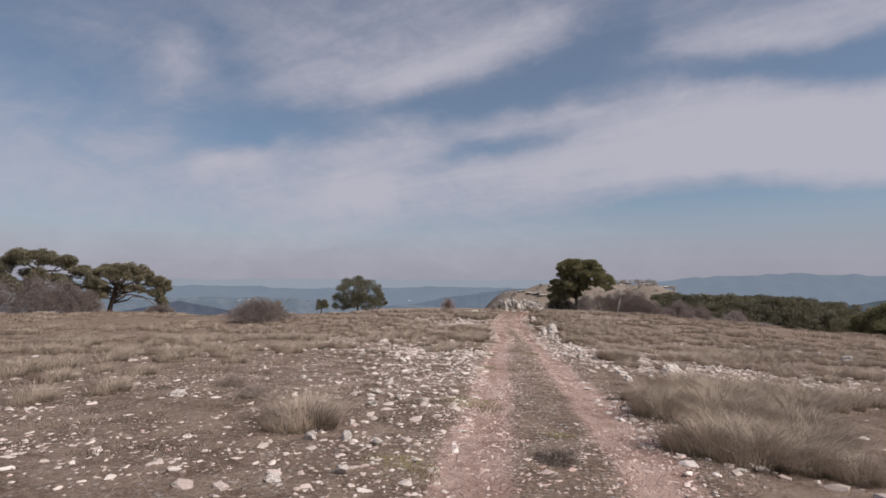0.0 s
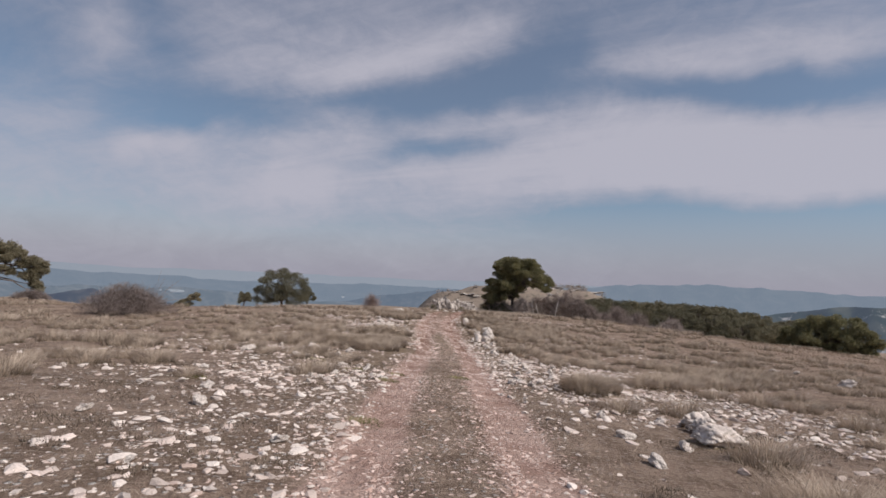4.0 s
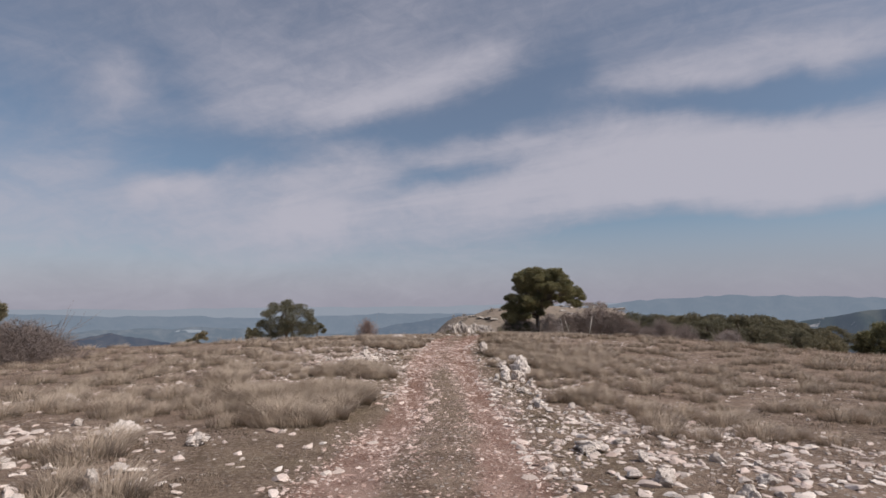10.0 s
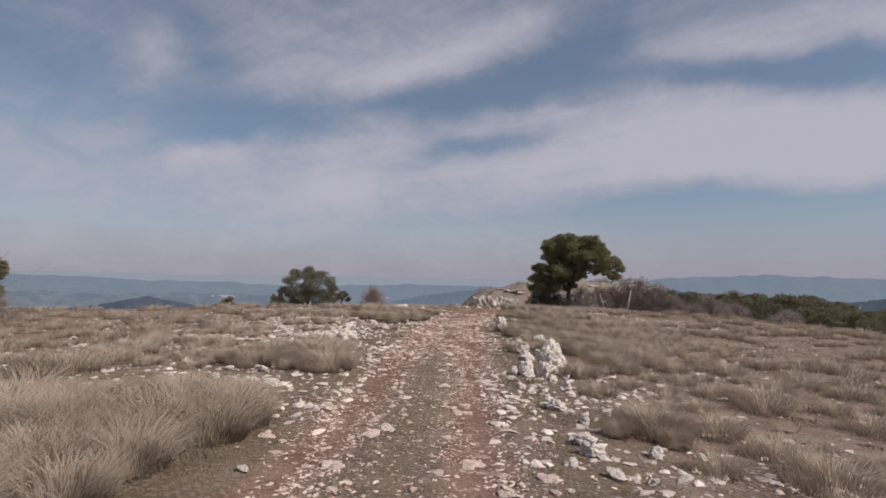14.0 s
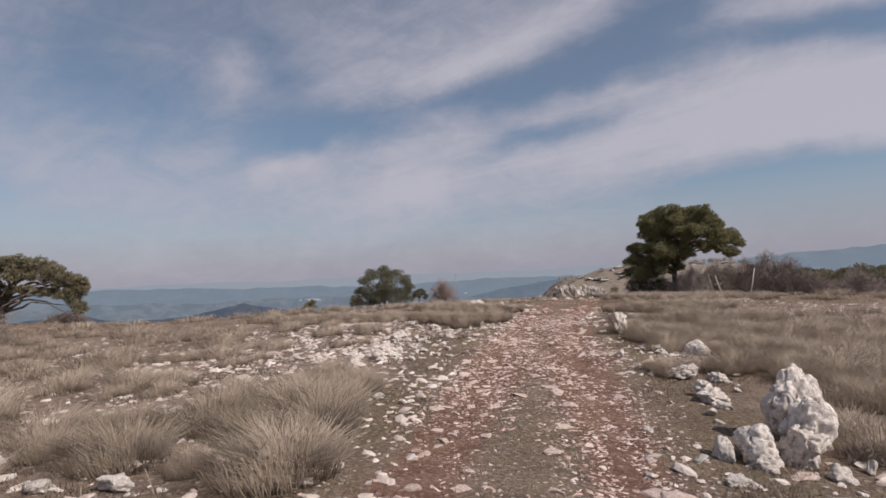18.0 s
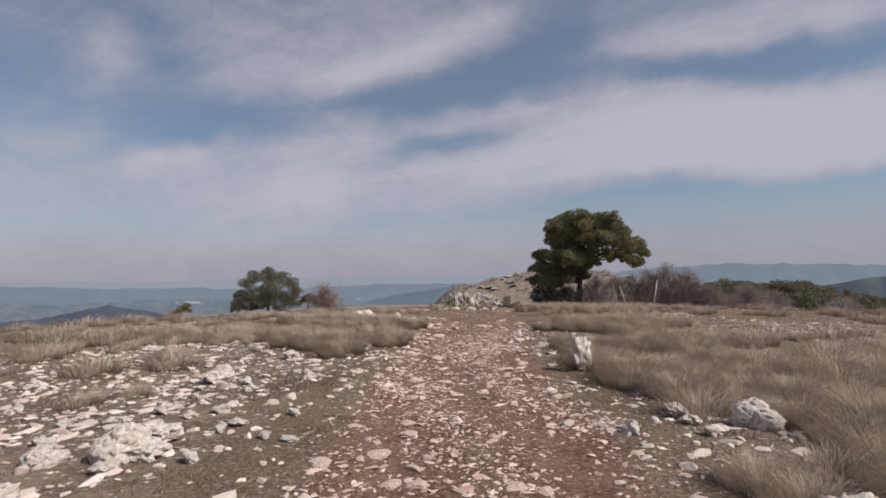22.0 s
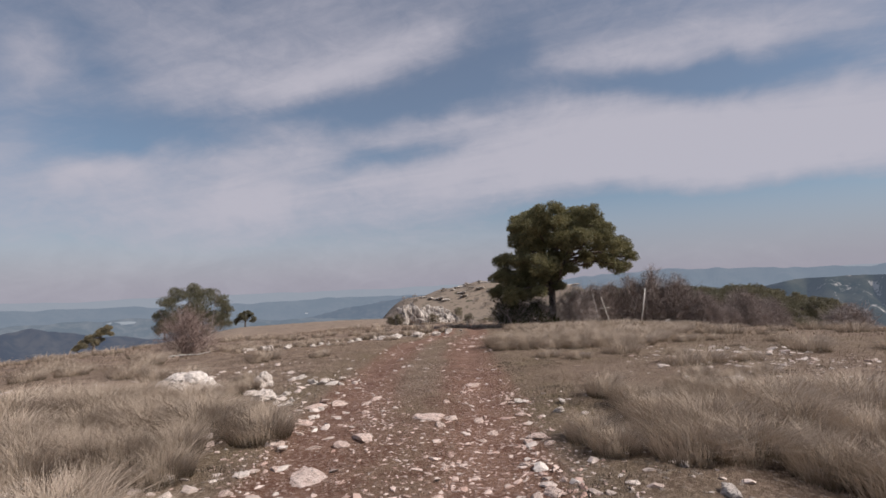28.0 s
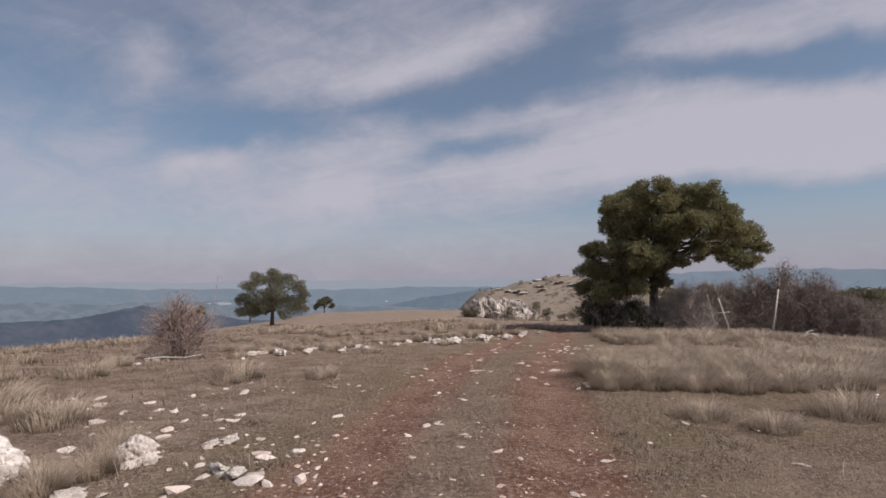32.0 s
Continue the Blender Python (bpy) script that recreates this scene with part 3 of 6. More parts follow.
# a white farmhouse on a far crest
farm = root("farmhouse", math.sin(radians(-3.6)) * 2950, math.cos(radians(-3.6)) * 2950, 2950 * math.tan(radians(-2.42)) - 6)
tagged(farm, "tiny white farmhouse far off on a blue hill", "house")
part("wall", mesh_object("wall", [(x, y, z) for z in (0, 8) for x, y in ((-7, -5), (7, -5), (7, 5), (-7, 5))], [(0, 1, 2, 3), (4, 5, 6, 7), (0, 1, 5, 4), (1, 2, 6, 5), (2, 3, 7, 6), (3, 0, 4, 7)], FARM_WALL_HAZE), farm)
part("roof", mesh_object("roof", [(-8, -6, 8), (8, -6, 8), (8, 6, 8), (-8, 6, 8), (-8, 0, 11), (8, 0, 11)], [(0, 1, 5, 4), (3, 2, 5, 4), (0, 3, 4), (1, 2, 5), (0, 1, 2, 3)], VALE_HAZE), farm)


# ---- trees, shrubs and posts ----
def sprays(centres, radii, count, length, width, seed, blades=4, up=0.5, squash=0.7, puffs=0):
    """Tufts of thin needles, spread through round clumps and thickest near their outside."""
    r = np.random.RandomState(seed)
    centres, radii = np.asarray(centres, float), np.asarray(radii, float)
    if puffs:
        way = r.normal(size=(len(radii), puffs, 3)) + np.array([0, 0, 0.35])
        way /= np.linalg.norm(way, axis=2)[:, :, None]
        centres = (centres[:, None] + way * (radii * 0.62)[:, None, None] * np.array([1, 1, squash])).reshape(-1, 3)
        radii = np.repeat(radii, puffs) * r.uniform(0.38, 0.6, len(radii) * puffs)
    share = radii ** 2 / (radii ** 2).sum()
    which = r.choice(len(radii), count, p=share)
    way = r.normal(size=(count, 3))
    way /= np.linalg.norm(way, axis=1)[:, None]
    deep = r.uniform(0.45, 1.0, count) ** 0.6 * (0.86 + 0.26 * np.sin(way[:, 0] * 7 + which) * np.sin(way[:, 1] * 6 + 2 * which))
    at = centres[which] + way * (radii[which] * deep)[:, None] * np.array([1, 1, squash])
    at, way = np.repeat(at, blades, 0), np.repeat(way, blades, 0)
    n = len(at)
    lean = way * 0.8 + r.normal(size=(n, 3)) * 0.75 + np.array([0, 0, up])
    lean /= np.linalg.norm(lean, axis=1)[:, None]
    side = np.cross(lean, r.normal(size=(n, 3)))
    side /= np.linalg.norm(side, axis=1)[:, None] + 1e-9
    long = length * r.uniform(0.6, 1.3, n)[:, None]
    wide = width * r.uniform(0.7, 1.3, n)[:, None]
    base, mid = at - lean * long * 0.3, at + lean * long * 0.25
    if width >= 0.05 or blades == 3:
        return np.stack([base, mid + side * wide * 1.8, at + lean * long * 0.8], 1).reshape(-1, 3), np.arange(3 * n).reshape(-1, 3)
    verts = np.stack([base, mid + side * wide, at + lean * long * 0.8, mid - side * wide], 1).reshape(-1, 3)
    return verts, np.arange(4 * n).reshape(-1, 4)


def limb(a, b, r0, r1, r, sag=0.12, steps=5, sides=6):
    """A crooked branch from a to b."""
    a, b = np.asarray(a, float), np.asarray(b, float)
    span = np.linalg.norm(b - a)
    pts, rad = [], []
    for i in range(steps + 1):
        k = i / steps
        p = a + (b - a) * k + r.normal(size=3) * span * 0.045 * (0 < i < steps)
        p[2] += sag * span * math.sin(math.pi * k)
        pts.append(tuple(p))
        rad.append(r0 + (r1 - r0) * k)
    return tube(pts, rad, sides)


def pine(x, y, clumps, trunk, label, seed, count, length, width, depth=0.8, fork=0.35, needles=None, size=1.0, z=None, group="", turn=0.0):
    """A pine: clumps are (across, up, radius) in metres; trunk is (lean across, height, radius)."""
    r = np.random.RandomState(seed)
    top = root("pine_tree", x, y, z, turn, size)
    tagged(top, label, "tree", group)
    lean, high, thick = trunk
    stem = [(0, 0, -0.3), (0.05 * lean, 0.04, 0.15 * high), (0.4 * lean, r.uniform(-0.1, 0.1), 0.55 * high), (lean, 0.05, high)]
    part("trunk", mesh_object("trunk", *tube(stem, [thick * 1.35, thick, thick * 0.8, thick * 0.4], 9), BARK, True), top)
    centres, radii = [], []
    half = max(abs(c[0]) for c in clumps)
    for n, (cx, cz, cr) in enumerate(clumps):
        room = depth * math.sqrt(max(half * half - cx * cx, 0.15 * half * half))
        for k in range(2):
            cy = r.uniform(0.15, 1.0) * room * (1 if k else -1)
            centres.append((cx + r.uniform(-0.15, 0.15) * cr, cy, cz + r.uniform(-0.2, 0.2) * cr))
            radii.append(cr * r.uniform(0.9, 1.12))
    for n in range(0, len(centres), 2):
        c = np.array(centres[n])
        k = r.uniform(fork, 0.95)
        a = np.array(stem[1]) + (np.array(stem[3]) - np.array(stem[1])) * min(k, max(0.1, (c[2] - 0.25) / high))
        part("limb", mesh_object("limb", *limb(a, c, thick * 0.42, 0.03, r), BARK, True), top)
    data = mesh_object("crown", *sprays(centres, radii, count, length, width, seed + 1, puffs=9), needles or NEEDLES)
    part("crown", data, top)
    return top


def scaled(rows, unit):
    return [(a * unit, b * unit, c * unit) for a, b, c in rows]


# the big pine beside the track: upper and lower clumps (across, up, radius)
PINE_TOP = [(-70, 445, 50), (0, 455, 50), (70, 445, 50), (140, 445, 48), (182, 435, 36), (-130, 420, 44), (-150, 385, 38), (-70, 390, 60), (20, 390, 60), (110, 390, 60), (200, 390, 48), (240, 365, 38),
            (-120, 330, 55), (-40, 330, 60), (50, 320, 60), (140, 330, 58), (230, 320, 52), (300, 305, 42), (338, 268, 30)]
PINE_LOW = [(-190, 260, 48), (-120, 260, 58), (-30, 255, 58), (50, 260, 48), (170, 265, 42), (240, 255, 42), (290, 230, 36), (-210, 200, 43), (-150, 190, 58), (-70, 190, 52), (10, 200, 46), (80, 220, 36),
            (-215, 140, 38), (-160, 130, 48), (-100, 130, 42), (-190, 95, 28), (-40, 140, 36), (30, 155, 30)]
pine(17.6, 69.2, [(a * 0.0135, b * 0.0144, c * 0.0160) for a, b, c in PINE_TOP + PINE_LOW], (0.2, 4.6, 0.22), "tall spreading pine with a broad green crown beside the track", 11, 80000, 0.17, 0.012, 0.62, 0.3, turn=-23)
ROUND_PINE = [(0, 85, 20), (-23, 80, 15), (22, 80, 17), (-38, 65, 16), (42, 65, 16), (52, 50, 12), (-48, 45, 14), (-53, 26, 10), (-18, 50, 17), (12, 55, 20), (32, 40, 15), (-33, 22, 10), (-8, 32, 11), (42, 26, 12), (57, 26, 8), (-18, 24, 12), (22, 24, 13), (5, 40, 16), (-30, 36, 14), (48, 38, 13)]
pine(-25.5, 158, [(a * 0.122, b * 0.122, c * 0.14) for a, b, c in ROUND_PINE], (0.3, 6.5, 0.42), "round-topped pine standing alone on the slope", 12, 30000, 0.34, 0.02, 0.75, 0.2, WOOD_GREEN, turn=12)
FLAT_PINE = [(-1.8, 3.0, 0.7), (-1.0, 2.6, 0.65), (-2.2, 2.2, 0.6), (-0.6, 3.4, 0.6), (-1.9, 5.6, 0.75), (-0.7, 6.1, 0.85), (0.7, 6.4, 0.85), (2.2, 6.4, 0.85), (3.6, 6.1, 0.85), (4.7, 5.4, 0.75), (6.1, 4.6, 0.75), (6.9, 4.3, 0.65), (7.0, 3.5, 0.6), (6.3, 3.6, 0.65), (-2.4, 4.3, 0.7),
             (-1.5, 4.3, 0.75), (1.7, 5.3, 0.65), (3.4, 5.0, 0.6), (4.9, 4.3, 0.65), (6.3, 2.7, 0.55), (6.6, 1.7, 0.55), (7.0, 1.0, 0.5), (5.3, 2.9, 0.5), (1.5, 3.6, 0.45), (2.9, 3.6, 0.5), (3.9, 3.2, 0.5), (0.5, 5.0, 0.6)]
pine(-48.1, 76.0, [(a, b, c * 1.4) for a, b, c in FLAT_PINE], (1.0, 4.8, 0.32), "gnarled flat-topped pine with open branches and a bent trunk", 13, 30000, 0.3, 0.022, 0.72, 0.1, OLIVE, turn=34)
WIDE_PINE = [(-5.5, 4.6, 1.6), (-3.6, 6.2, 1.5), (-1.4, 7.3, 1.5), (1.0, 7.4, 1.5), (3.2, 6.7, 1.4), (5.2, 5.6, 1.3), (6.3, 4.4, 1.1), (-5.8, 2.9, 1.4), (-3.0, 4.2, 1.5), (0.0, 5.0, 1.6), (2.8, 4.4, 1.3), (-1.2, 2.8, 1.4), (4.4, 3.1, 1.0)]
pine(-53.5, 68.5, WIDE_PINE, (0.5, 5.6, 0.36), "wide old pine with a dense domed crown above grey scrub", 14, 26000, 0.34, 0.026, 0.6, 0.2, OLIVE, turn=38)
LOW_PINE = [(-4.0, 1.0, 1.2), (-2.0, 1.0, 1.3), (0.0, 1.2, 1.3), (2.0, 1.0, 1.3), (4.0, 0.9, 1.1), (0.0, 3.2, 1.4), (-2.2, 3.1, 1.3), (2.4, 2.9, 1.3), (-4.2, 2.4, 1.3), (-3.0, 3.4, 1.3), (-1.2, 4.2, 1.2), (0.8, 4.4, 1.2), (2.6, 3.9, 1.2), (4.1, 3.0, 1.1), (5.0, 2.0, 0.9), (-5.0, 1.5, 0.9), (-2.0, 2.2, 1.2), (0.3, 2.6, 1.3), (2.4, 2.2, 1.2), (3.8, 1.3, 0.9), (-3.6, 1.0, 0.9)]
pine(60.3, 68.7, LOW_PINE, (0.3, 3.4, 0.3), "broad low pine at the brow of the slope", 15, 22000, 0.34, 0.026, 0.7, 0.15, z=-6.0, turn=-45)
SMALL_PINE = [(-2.4, 3.6, 1.2), (-1.2, 5.0, 1.2), (0.5, 5.8, 1.1), (1.9, 5.0, 1.2), (2.9, 3.7, 1.0), (0.2, 4.0, 1.4), (-2.9, 2.4, 0.8), (2.2, 2.6, 0.9)]
first_wood = pine(-28.0, 232, SMALL_PINE, (0.2, 4.4, 0.28), "small dark pine far off on the hilltop", 16, 8000, 0.24, 0.05, 0.8, 0.2, WOOD_GREEN, z=-13.0, group="far pines")
LEAN_PINE = [(-4.4, 2.6, 1.5), (-2.4, 4.4, 1.6), (0.2, 5.8, 1.7), (2.6, 7.4, 1.7), (4.6, 8.6, 1.4), (5.6, 7.0, 1.2), (2.0, 4.6, 1.5), (-0.8, 3.2, 1.3), (-5.6, 1.6, 1.0)]
pine(-82, 247, LEAN_PINE, (1.5, 5.6, 0.4), "leaning pine on the far slope below the hilltop", 17, 6000, 0.5, 0.06, 0.7, 0.1, OLIVE, z=-20.0)
copy_thing(first_wood, pose(-52.5, 228, -14.6, 0, 0, 70))

# pines and oaks of the wooded slope
wood_kinds = [first_wood,
              pine(112, 150, LOW_PINE, (0.2, 3.6, 0.3), "dark green pine on the wooded slope", 18, 9000, 0.24, 0.05, 0.8, 0.2, WOOD_GREEN, 1.0, group="far pines"),
              pine(95, 175, scaled(ROUND_PINE, 0.08), (0.3, 5.0, 0.35), "dark green pine on the wooded slope", 19, 9000, 0.24, 0.05, 0.85, 0.2, WOOD_GREEN, 1.0, group="far pines")]
chance = random.Random(7)
stands = []
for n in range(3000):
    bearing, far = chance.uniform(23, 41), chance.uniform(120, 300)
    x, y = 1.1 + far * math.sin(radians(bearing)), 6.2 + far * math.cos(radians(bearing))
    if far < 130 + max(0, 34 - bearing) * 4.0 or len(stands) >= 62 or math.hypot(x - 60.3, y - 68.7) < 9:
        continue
    # stands that would fill the open gap in the camera's later view are left out
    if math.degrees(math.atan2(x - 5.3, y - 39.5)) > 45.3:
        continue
    # tree tops follow lines of sight, fitted to the camera's view
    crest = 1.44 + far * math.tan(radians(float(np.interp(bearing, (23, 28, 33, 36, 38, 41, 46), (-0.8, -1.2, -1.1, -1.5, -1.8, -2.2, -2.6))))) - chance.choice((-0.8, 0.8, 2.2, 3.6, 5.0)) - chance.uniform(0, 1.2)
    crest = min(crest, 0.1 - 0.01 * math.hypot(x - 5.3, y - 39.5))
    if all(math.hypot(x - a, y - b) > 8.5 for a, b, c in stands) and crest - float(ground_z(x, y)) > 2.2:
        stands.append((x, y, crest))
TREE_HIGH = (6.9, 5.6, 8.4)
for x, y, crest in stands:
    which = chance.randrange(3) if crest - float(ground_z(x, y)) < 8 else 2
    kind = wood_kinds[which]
    # each tree is scaled in height to reach that sight line
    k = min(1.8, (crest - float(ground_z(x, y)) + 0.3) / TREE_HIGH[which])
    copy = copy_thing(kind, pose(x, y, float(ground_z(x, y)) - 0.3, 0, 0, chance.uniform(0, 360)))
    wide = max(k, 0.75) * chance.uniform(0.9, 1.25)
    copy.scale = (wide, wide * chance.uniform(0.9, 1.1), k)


def twig_cloud(width, height, count, seed, length=0.35, thick=0.006, lean=0.0):
    """Fine twigs that fill a dome, each a thin bent blade pointing out and up."""
    r = np.random.RandomState(seed)
    a = r.uniform(0, 6.283, count)
    k = r.uniform(0.02, 1, count) ** 0.55
    rise = r.uniform(0.02, 1, count) ** 0.75
    bulge = np.sqrt(np.clip(1 - rise ** 2.2, 0, 1)) * (0.82 + 0.25 * np.sin(a * 3 + seed) * np.sin(a * 5 + 2 * seed))
    ragged = 0.78 + 0.22 * np.sin(a * 4 + 1.7 * seed + k * 5) + 0.12 * np.sin(a * 9 + seed + k * 11)
    at = np.stack([np.cos(a) * k * bulge * width / 2 + lean * rise, np.sin(a) * k * bulge * width / 2, rise * height * ragged], 1)
    out = np.stack([np.cos(a) * 0.7 * k, np.sin(a) * 0.7 * k, np.full(count, 0.5)], 1) + r.normal(size=(count, 3)) * 0.7
    out /= np.linalg.norm(out, axis=1)[:, None]
    side = np.cross(out, r.normal(size=(count, 3)))
    side /= np.linalg.norm(side, axis=1)[:, None]
    long = length * r.uniform(0.5, 1.5, count)[:, None]
    wide = thick * r.uniform(0.6, 1.6, count)[:, None]
    bend = at + out * long * 0.5 + r.normal(size=(count, 3)) * long * 0.08
    verts = np.stack([at - side * wide, at + side * wide, bend + side * wide * 0.7, bend - side * wide * 0.7, at + out * long], 1).reshape(-1, 3)
    i = np.arange(count) * 5
    faces = np.stack([i, i + 1, i + 2, i + 3], 1).tolist() + np.stack([i + 3, i + 2, i + 4], 1).tolist()
    return verts, faces


def shrub(x, y, width, height, label, seed, mat=None, stems=16, twigs=5200, length=0.35, thick=0.006, foliage_mat=None, z=None, group="", leaves=2500):
    """A bushy shrub: stems from one root, side branches and a mass of twigs."""
    mat = mat or TWIG
    r = np.random.RandomState(seed)
    top = root("shrub", x, y, z)
    tagged(top, label, "bush", group)
    for n in range(stems):
        a, k = r.uniform(0, 6.283), r.uniform(0.15, 0.8)
        tip = np.array([math.cos(a) * k * width / 2, math.sin(a) * k * width / 2, height * r.uniform(0.55, 0.98) * math.sqrt(1 - 0.6 * k * k)])
        start = np.array([math.cos(a) * 0.06 * width, math.sin(a) * 0.06 * width, -0.05])
        pieces = [limb(start, tip, 0.012 * height + 0.008, 0.004, r, 0.05, 5, 5)]
        for _ in range(4):
            q = r.uniform(0.3, 0.85)
            b = start + (tip - start) * q
            c = b + (tip - start) * 0.35 + r.normal(size=3) * 0.16 * width * np.array([1, 1, 0.6])
            c[2] = max(c[2], 0.1)
            pieces.append(limb(b, c, 0.006 * height + 0.004, 0.003, r, 0.05, 3, 4))
        part("stem", mesh_object("stem", *joined(pieces), mat), top)
    tagged(part("twig_mass", mesh_object("twig_mass", *twig_cloud(width, height, twigs, seed, length, thick), mat), top), kind="stuff")
    if foliage_mat:
        centres = [(math.cos(a) * k * width * 0.3, math.sin(a) * k * width * 0.3, height * q) for a, k, q in r.uniform(0, 1, (14, 3)) * np.array([6.283, 1, 0.7]) + np.array([0, 0, 0.08])]
        part("crown", mesh_object("crown", *sprays(centres, [0.2 * width] * 14, leaves, 0.16, 0.02, seed, 3), foliage_mat), top)
    return top


# scrub under and beyond the big pine
DARK_GREEN = foliage("juniper", rgb(0.04, 0.046, 0.022), rgb(0.10, 0.105, 0.055))
shrub(15.1, 69.0, 3.7, 1.8, "low dark juniper bush under the pine", 31, foliage_mat=DARK_GREEN, twigs=1500, leaves=4500)
shrub(16.4, 68.2, 2.5, 1.5, "dark evergreen bush mixed with bare twigs under the pine", 32, foliage_mat=DARK_GREEN, twigs=2200, leaves=1800)
shrub(18.4, 67.7, 3.1, 2.0, "leafless grey-brown shrub with dense fine twigs beside the pine", 33, TWIG, twigs=11000, length=0.26, thick=0.005)
THICKET = ((21.2, 70.9, 3.0, 2.2, 34), (22.5, 71.4, 3.2, 2.4, 35), (23.8, 70.9, 3.5, 2.9, 36), (25.0, 70.4, 3.7, 3.4, 37), (26.3, 69.7, 3.5, 3.0, 38), (27.5, 68.9, 3.0, 2.0, 44), (29.8, 70.2, 2.6, 1.4, 40), (32.1, 70.9, 4.4, 2.5, 39), (35.5, 72.5, 4.0, 2.1, 43))
for x, y, w, h, s in THICKET:
    shrub(x, y, w, h, "leafless grey-brown thorn shrub in a thicket behind the posts", s, DARK_TWIG, twigs=10000, length=0.42, thick=0.006, group="thicket")
shrub(42.0, 76.0, 3.2, 1.2, "low green bush on the turf beyond the thicket", 41, foliage_mat=OLIVE, twigs=700)
shrub(38.5, 69.0, 4.2, 1.8, "leafless brown shrub standing apart from the thicket", 42, twigs=6000, length=0.45, thick=0.008)
for n in range(16):
    k = n / 15
    x, y = 37 + 33 * k + chance.uniform(-1.5, 1.5), 82 + 34 * k + chance.uniform(-3, 3)
    shrub(x, y, chance.uniform(3.0, 6.5), chance.uniform(0.8, 1.9), "leafless grey-brown scrub along the edge of the wood", 50 + n, twigs=2200, length=0.7, thick=0.014, stems=8, group="scrub by the wood",
          foliage_mat=OLIVE if n % 3 == 2 else None, leaves=900)
shrub(-14.3, 41.0, 6.2, 1.65, "wide leafless brown thorn bush alone on the turf", 70, BROWN_TWIG, twigs=15000, length=0.32, thick=0.006)
for x, y, w, h, s in ((-50.2, 65.0, 8, 4.3, 71), (-53.5, 62.0, 8, 4.4, 73), (-48.0, 66.8, 6.5, 3.8, 76), (-46.6, 68.6, 5, 2.6, 72), (-41.5, 77.0, 4, 0.9, 74)):
    shrub(x, y, w, h, "grey-brown scrub beside the old pines", s, BROWN_TWIG, twigs=9000, length=0.55, thick=0.011, group="scrub by the pines")
shrub(0.6, 57.0, 1.95, 1.4, "reddish leafless shrub with many thin upright stems", 75, RED_TWIG, 30, 5000, 0.26, 0.003)
long_shoot = root("bare_shoot", 1.2, 57.1)
tagged(long_shoot, "thin dry shoot rising out of the red shrub", "twig")
part("stem", mesh_object("stem", *tube([(0, 0, 0), (0.05, 0, 0.7), (0.16, 0, 1.4), (0.24, 0, 2.0)], [0.01, 0.008, 0.006, 0.003], 5), TWIG), long_shoot)
for k in (1.2, 1.5, 1.75, 1.9):
    part("side_twig", mesh_object("side_twig", *tube([(0.11 * k, 0, k), (0.11 * k + 0.16, 0.04, k + 0.06)], [0.004, 0.002], 4), TWIG), long_shoot)
fallen = root("fallen_branch", 0.75, 56.1)
tagged(fallen, "pale dry branch lying in the grass", "branch")
part("stem", mesh_object("stem", *tube([(-0.5, 0, 0.04), (-0.1, 0.05, 0.07), (0.35, 0.02, 0.06), (0.7, 0.1, 0.12)], [0.018, 0.02, 0.016, 0.008], 6), PALE_WOOD), fallen)


def stake(x, y, foot, head, thick, label, seed, cross=False):
    """A weathered, leaning stake; foot and head are across and depth in metres, with the height last."""
    r = np.random.RandomState(seed)
    top = root("stake", x, y)
    tagged(top, label, "post", "posts by the thicket")
    a, b = np.array([foot[0], foot[1], -0.15]), np.array(head, float)
    part("pole", mesh_object("pole", *limb(a, b, thick, thick * 0.75, r, 0.0, 1, 8), PALE_WOOD, True), top)
    cap = b + (b - a) / np.linalg.norm(b - a) * 0.55
    part("charred_top", mesh_object("charred_top", *limb(b, cap, thick * 0.7, thick * 0.45, r, 0.0, 3, 7), TWIG, True), top, "dark weathered top")
    if cross:
        c = a + (b - a) * 0.62
        part("cross_piece", mesh_object("cross_piece", *limb(c + np.array([-0.25, 0, 0]), c + np.array([0.3, 0, 0.03]), thick * 0.5, thick * 0.4, r, 0, 3, 6), PALE_WOOD, True), top)
    return top


stake(20.05, 68.2, (0.1, 0), (-0.25, 0.1, 1.75), 0.04, "pale weathered leaning stake", 1)
stake(20.6, 68.0, (0.12, 0), (-0.38, 0.1, 1.6), 0.04, "pale weathered leaning stake with a cross piece", 2, True)
stake(22.55, 67.9, (0.0, 0), (0.5, 0.1, 2.2), 0.045, "pale leaning stake at the thicket's edge", 3)
log = root("dead_wood", 23.9, 67.3)
tagged(log, "bleached dead branches lying before the thicket", "branch")
for a, b in (((-0.6, 0, 0.12), (0.5, 0.1, 0.22)), ((-0.3, 0.1, 0.1), (0.2, 0, 0.42)), ((-0.1, -0.1, 0.08), (0.8, -0.1, 0.1))):
    part("limb", mesh_object("limb", *limb(a, b, 0.07, 0.03, np.random.RandomState(4), 0.05, 4, 6), PALE_WOOD), log)


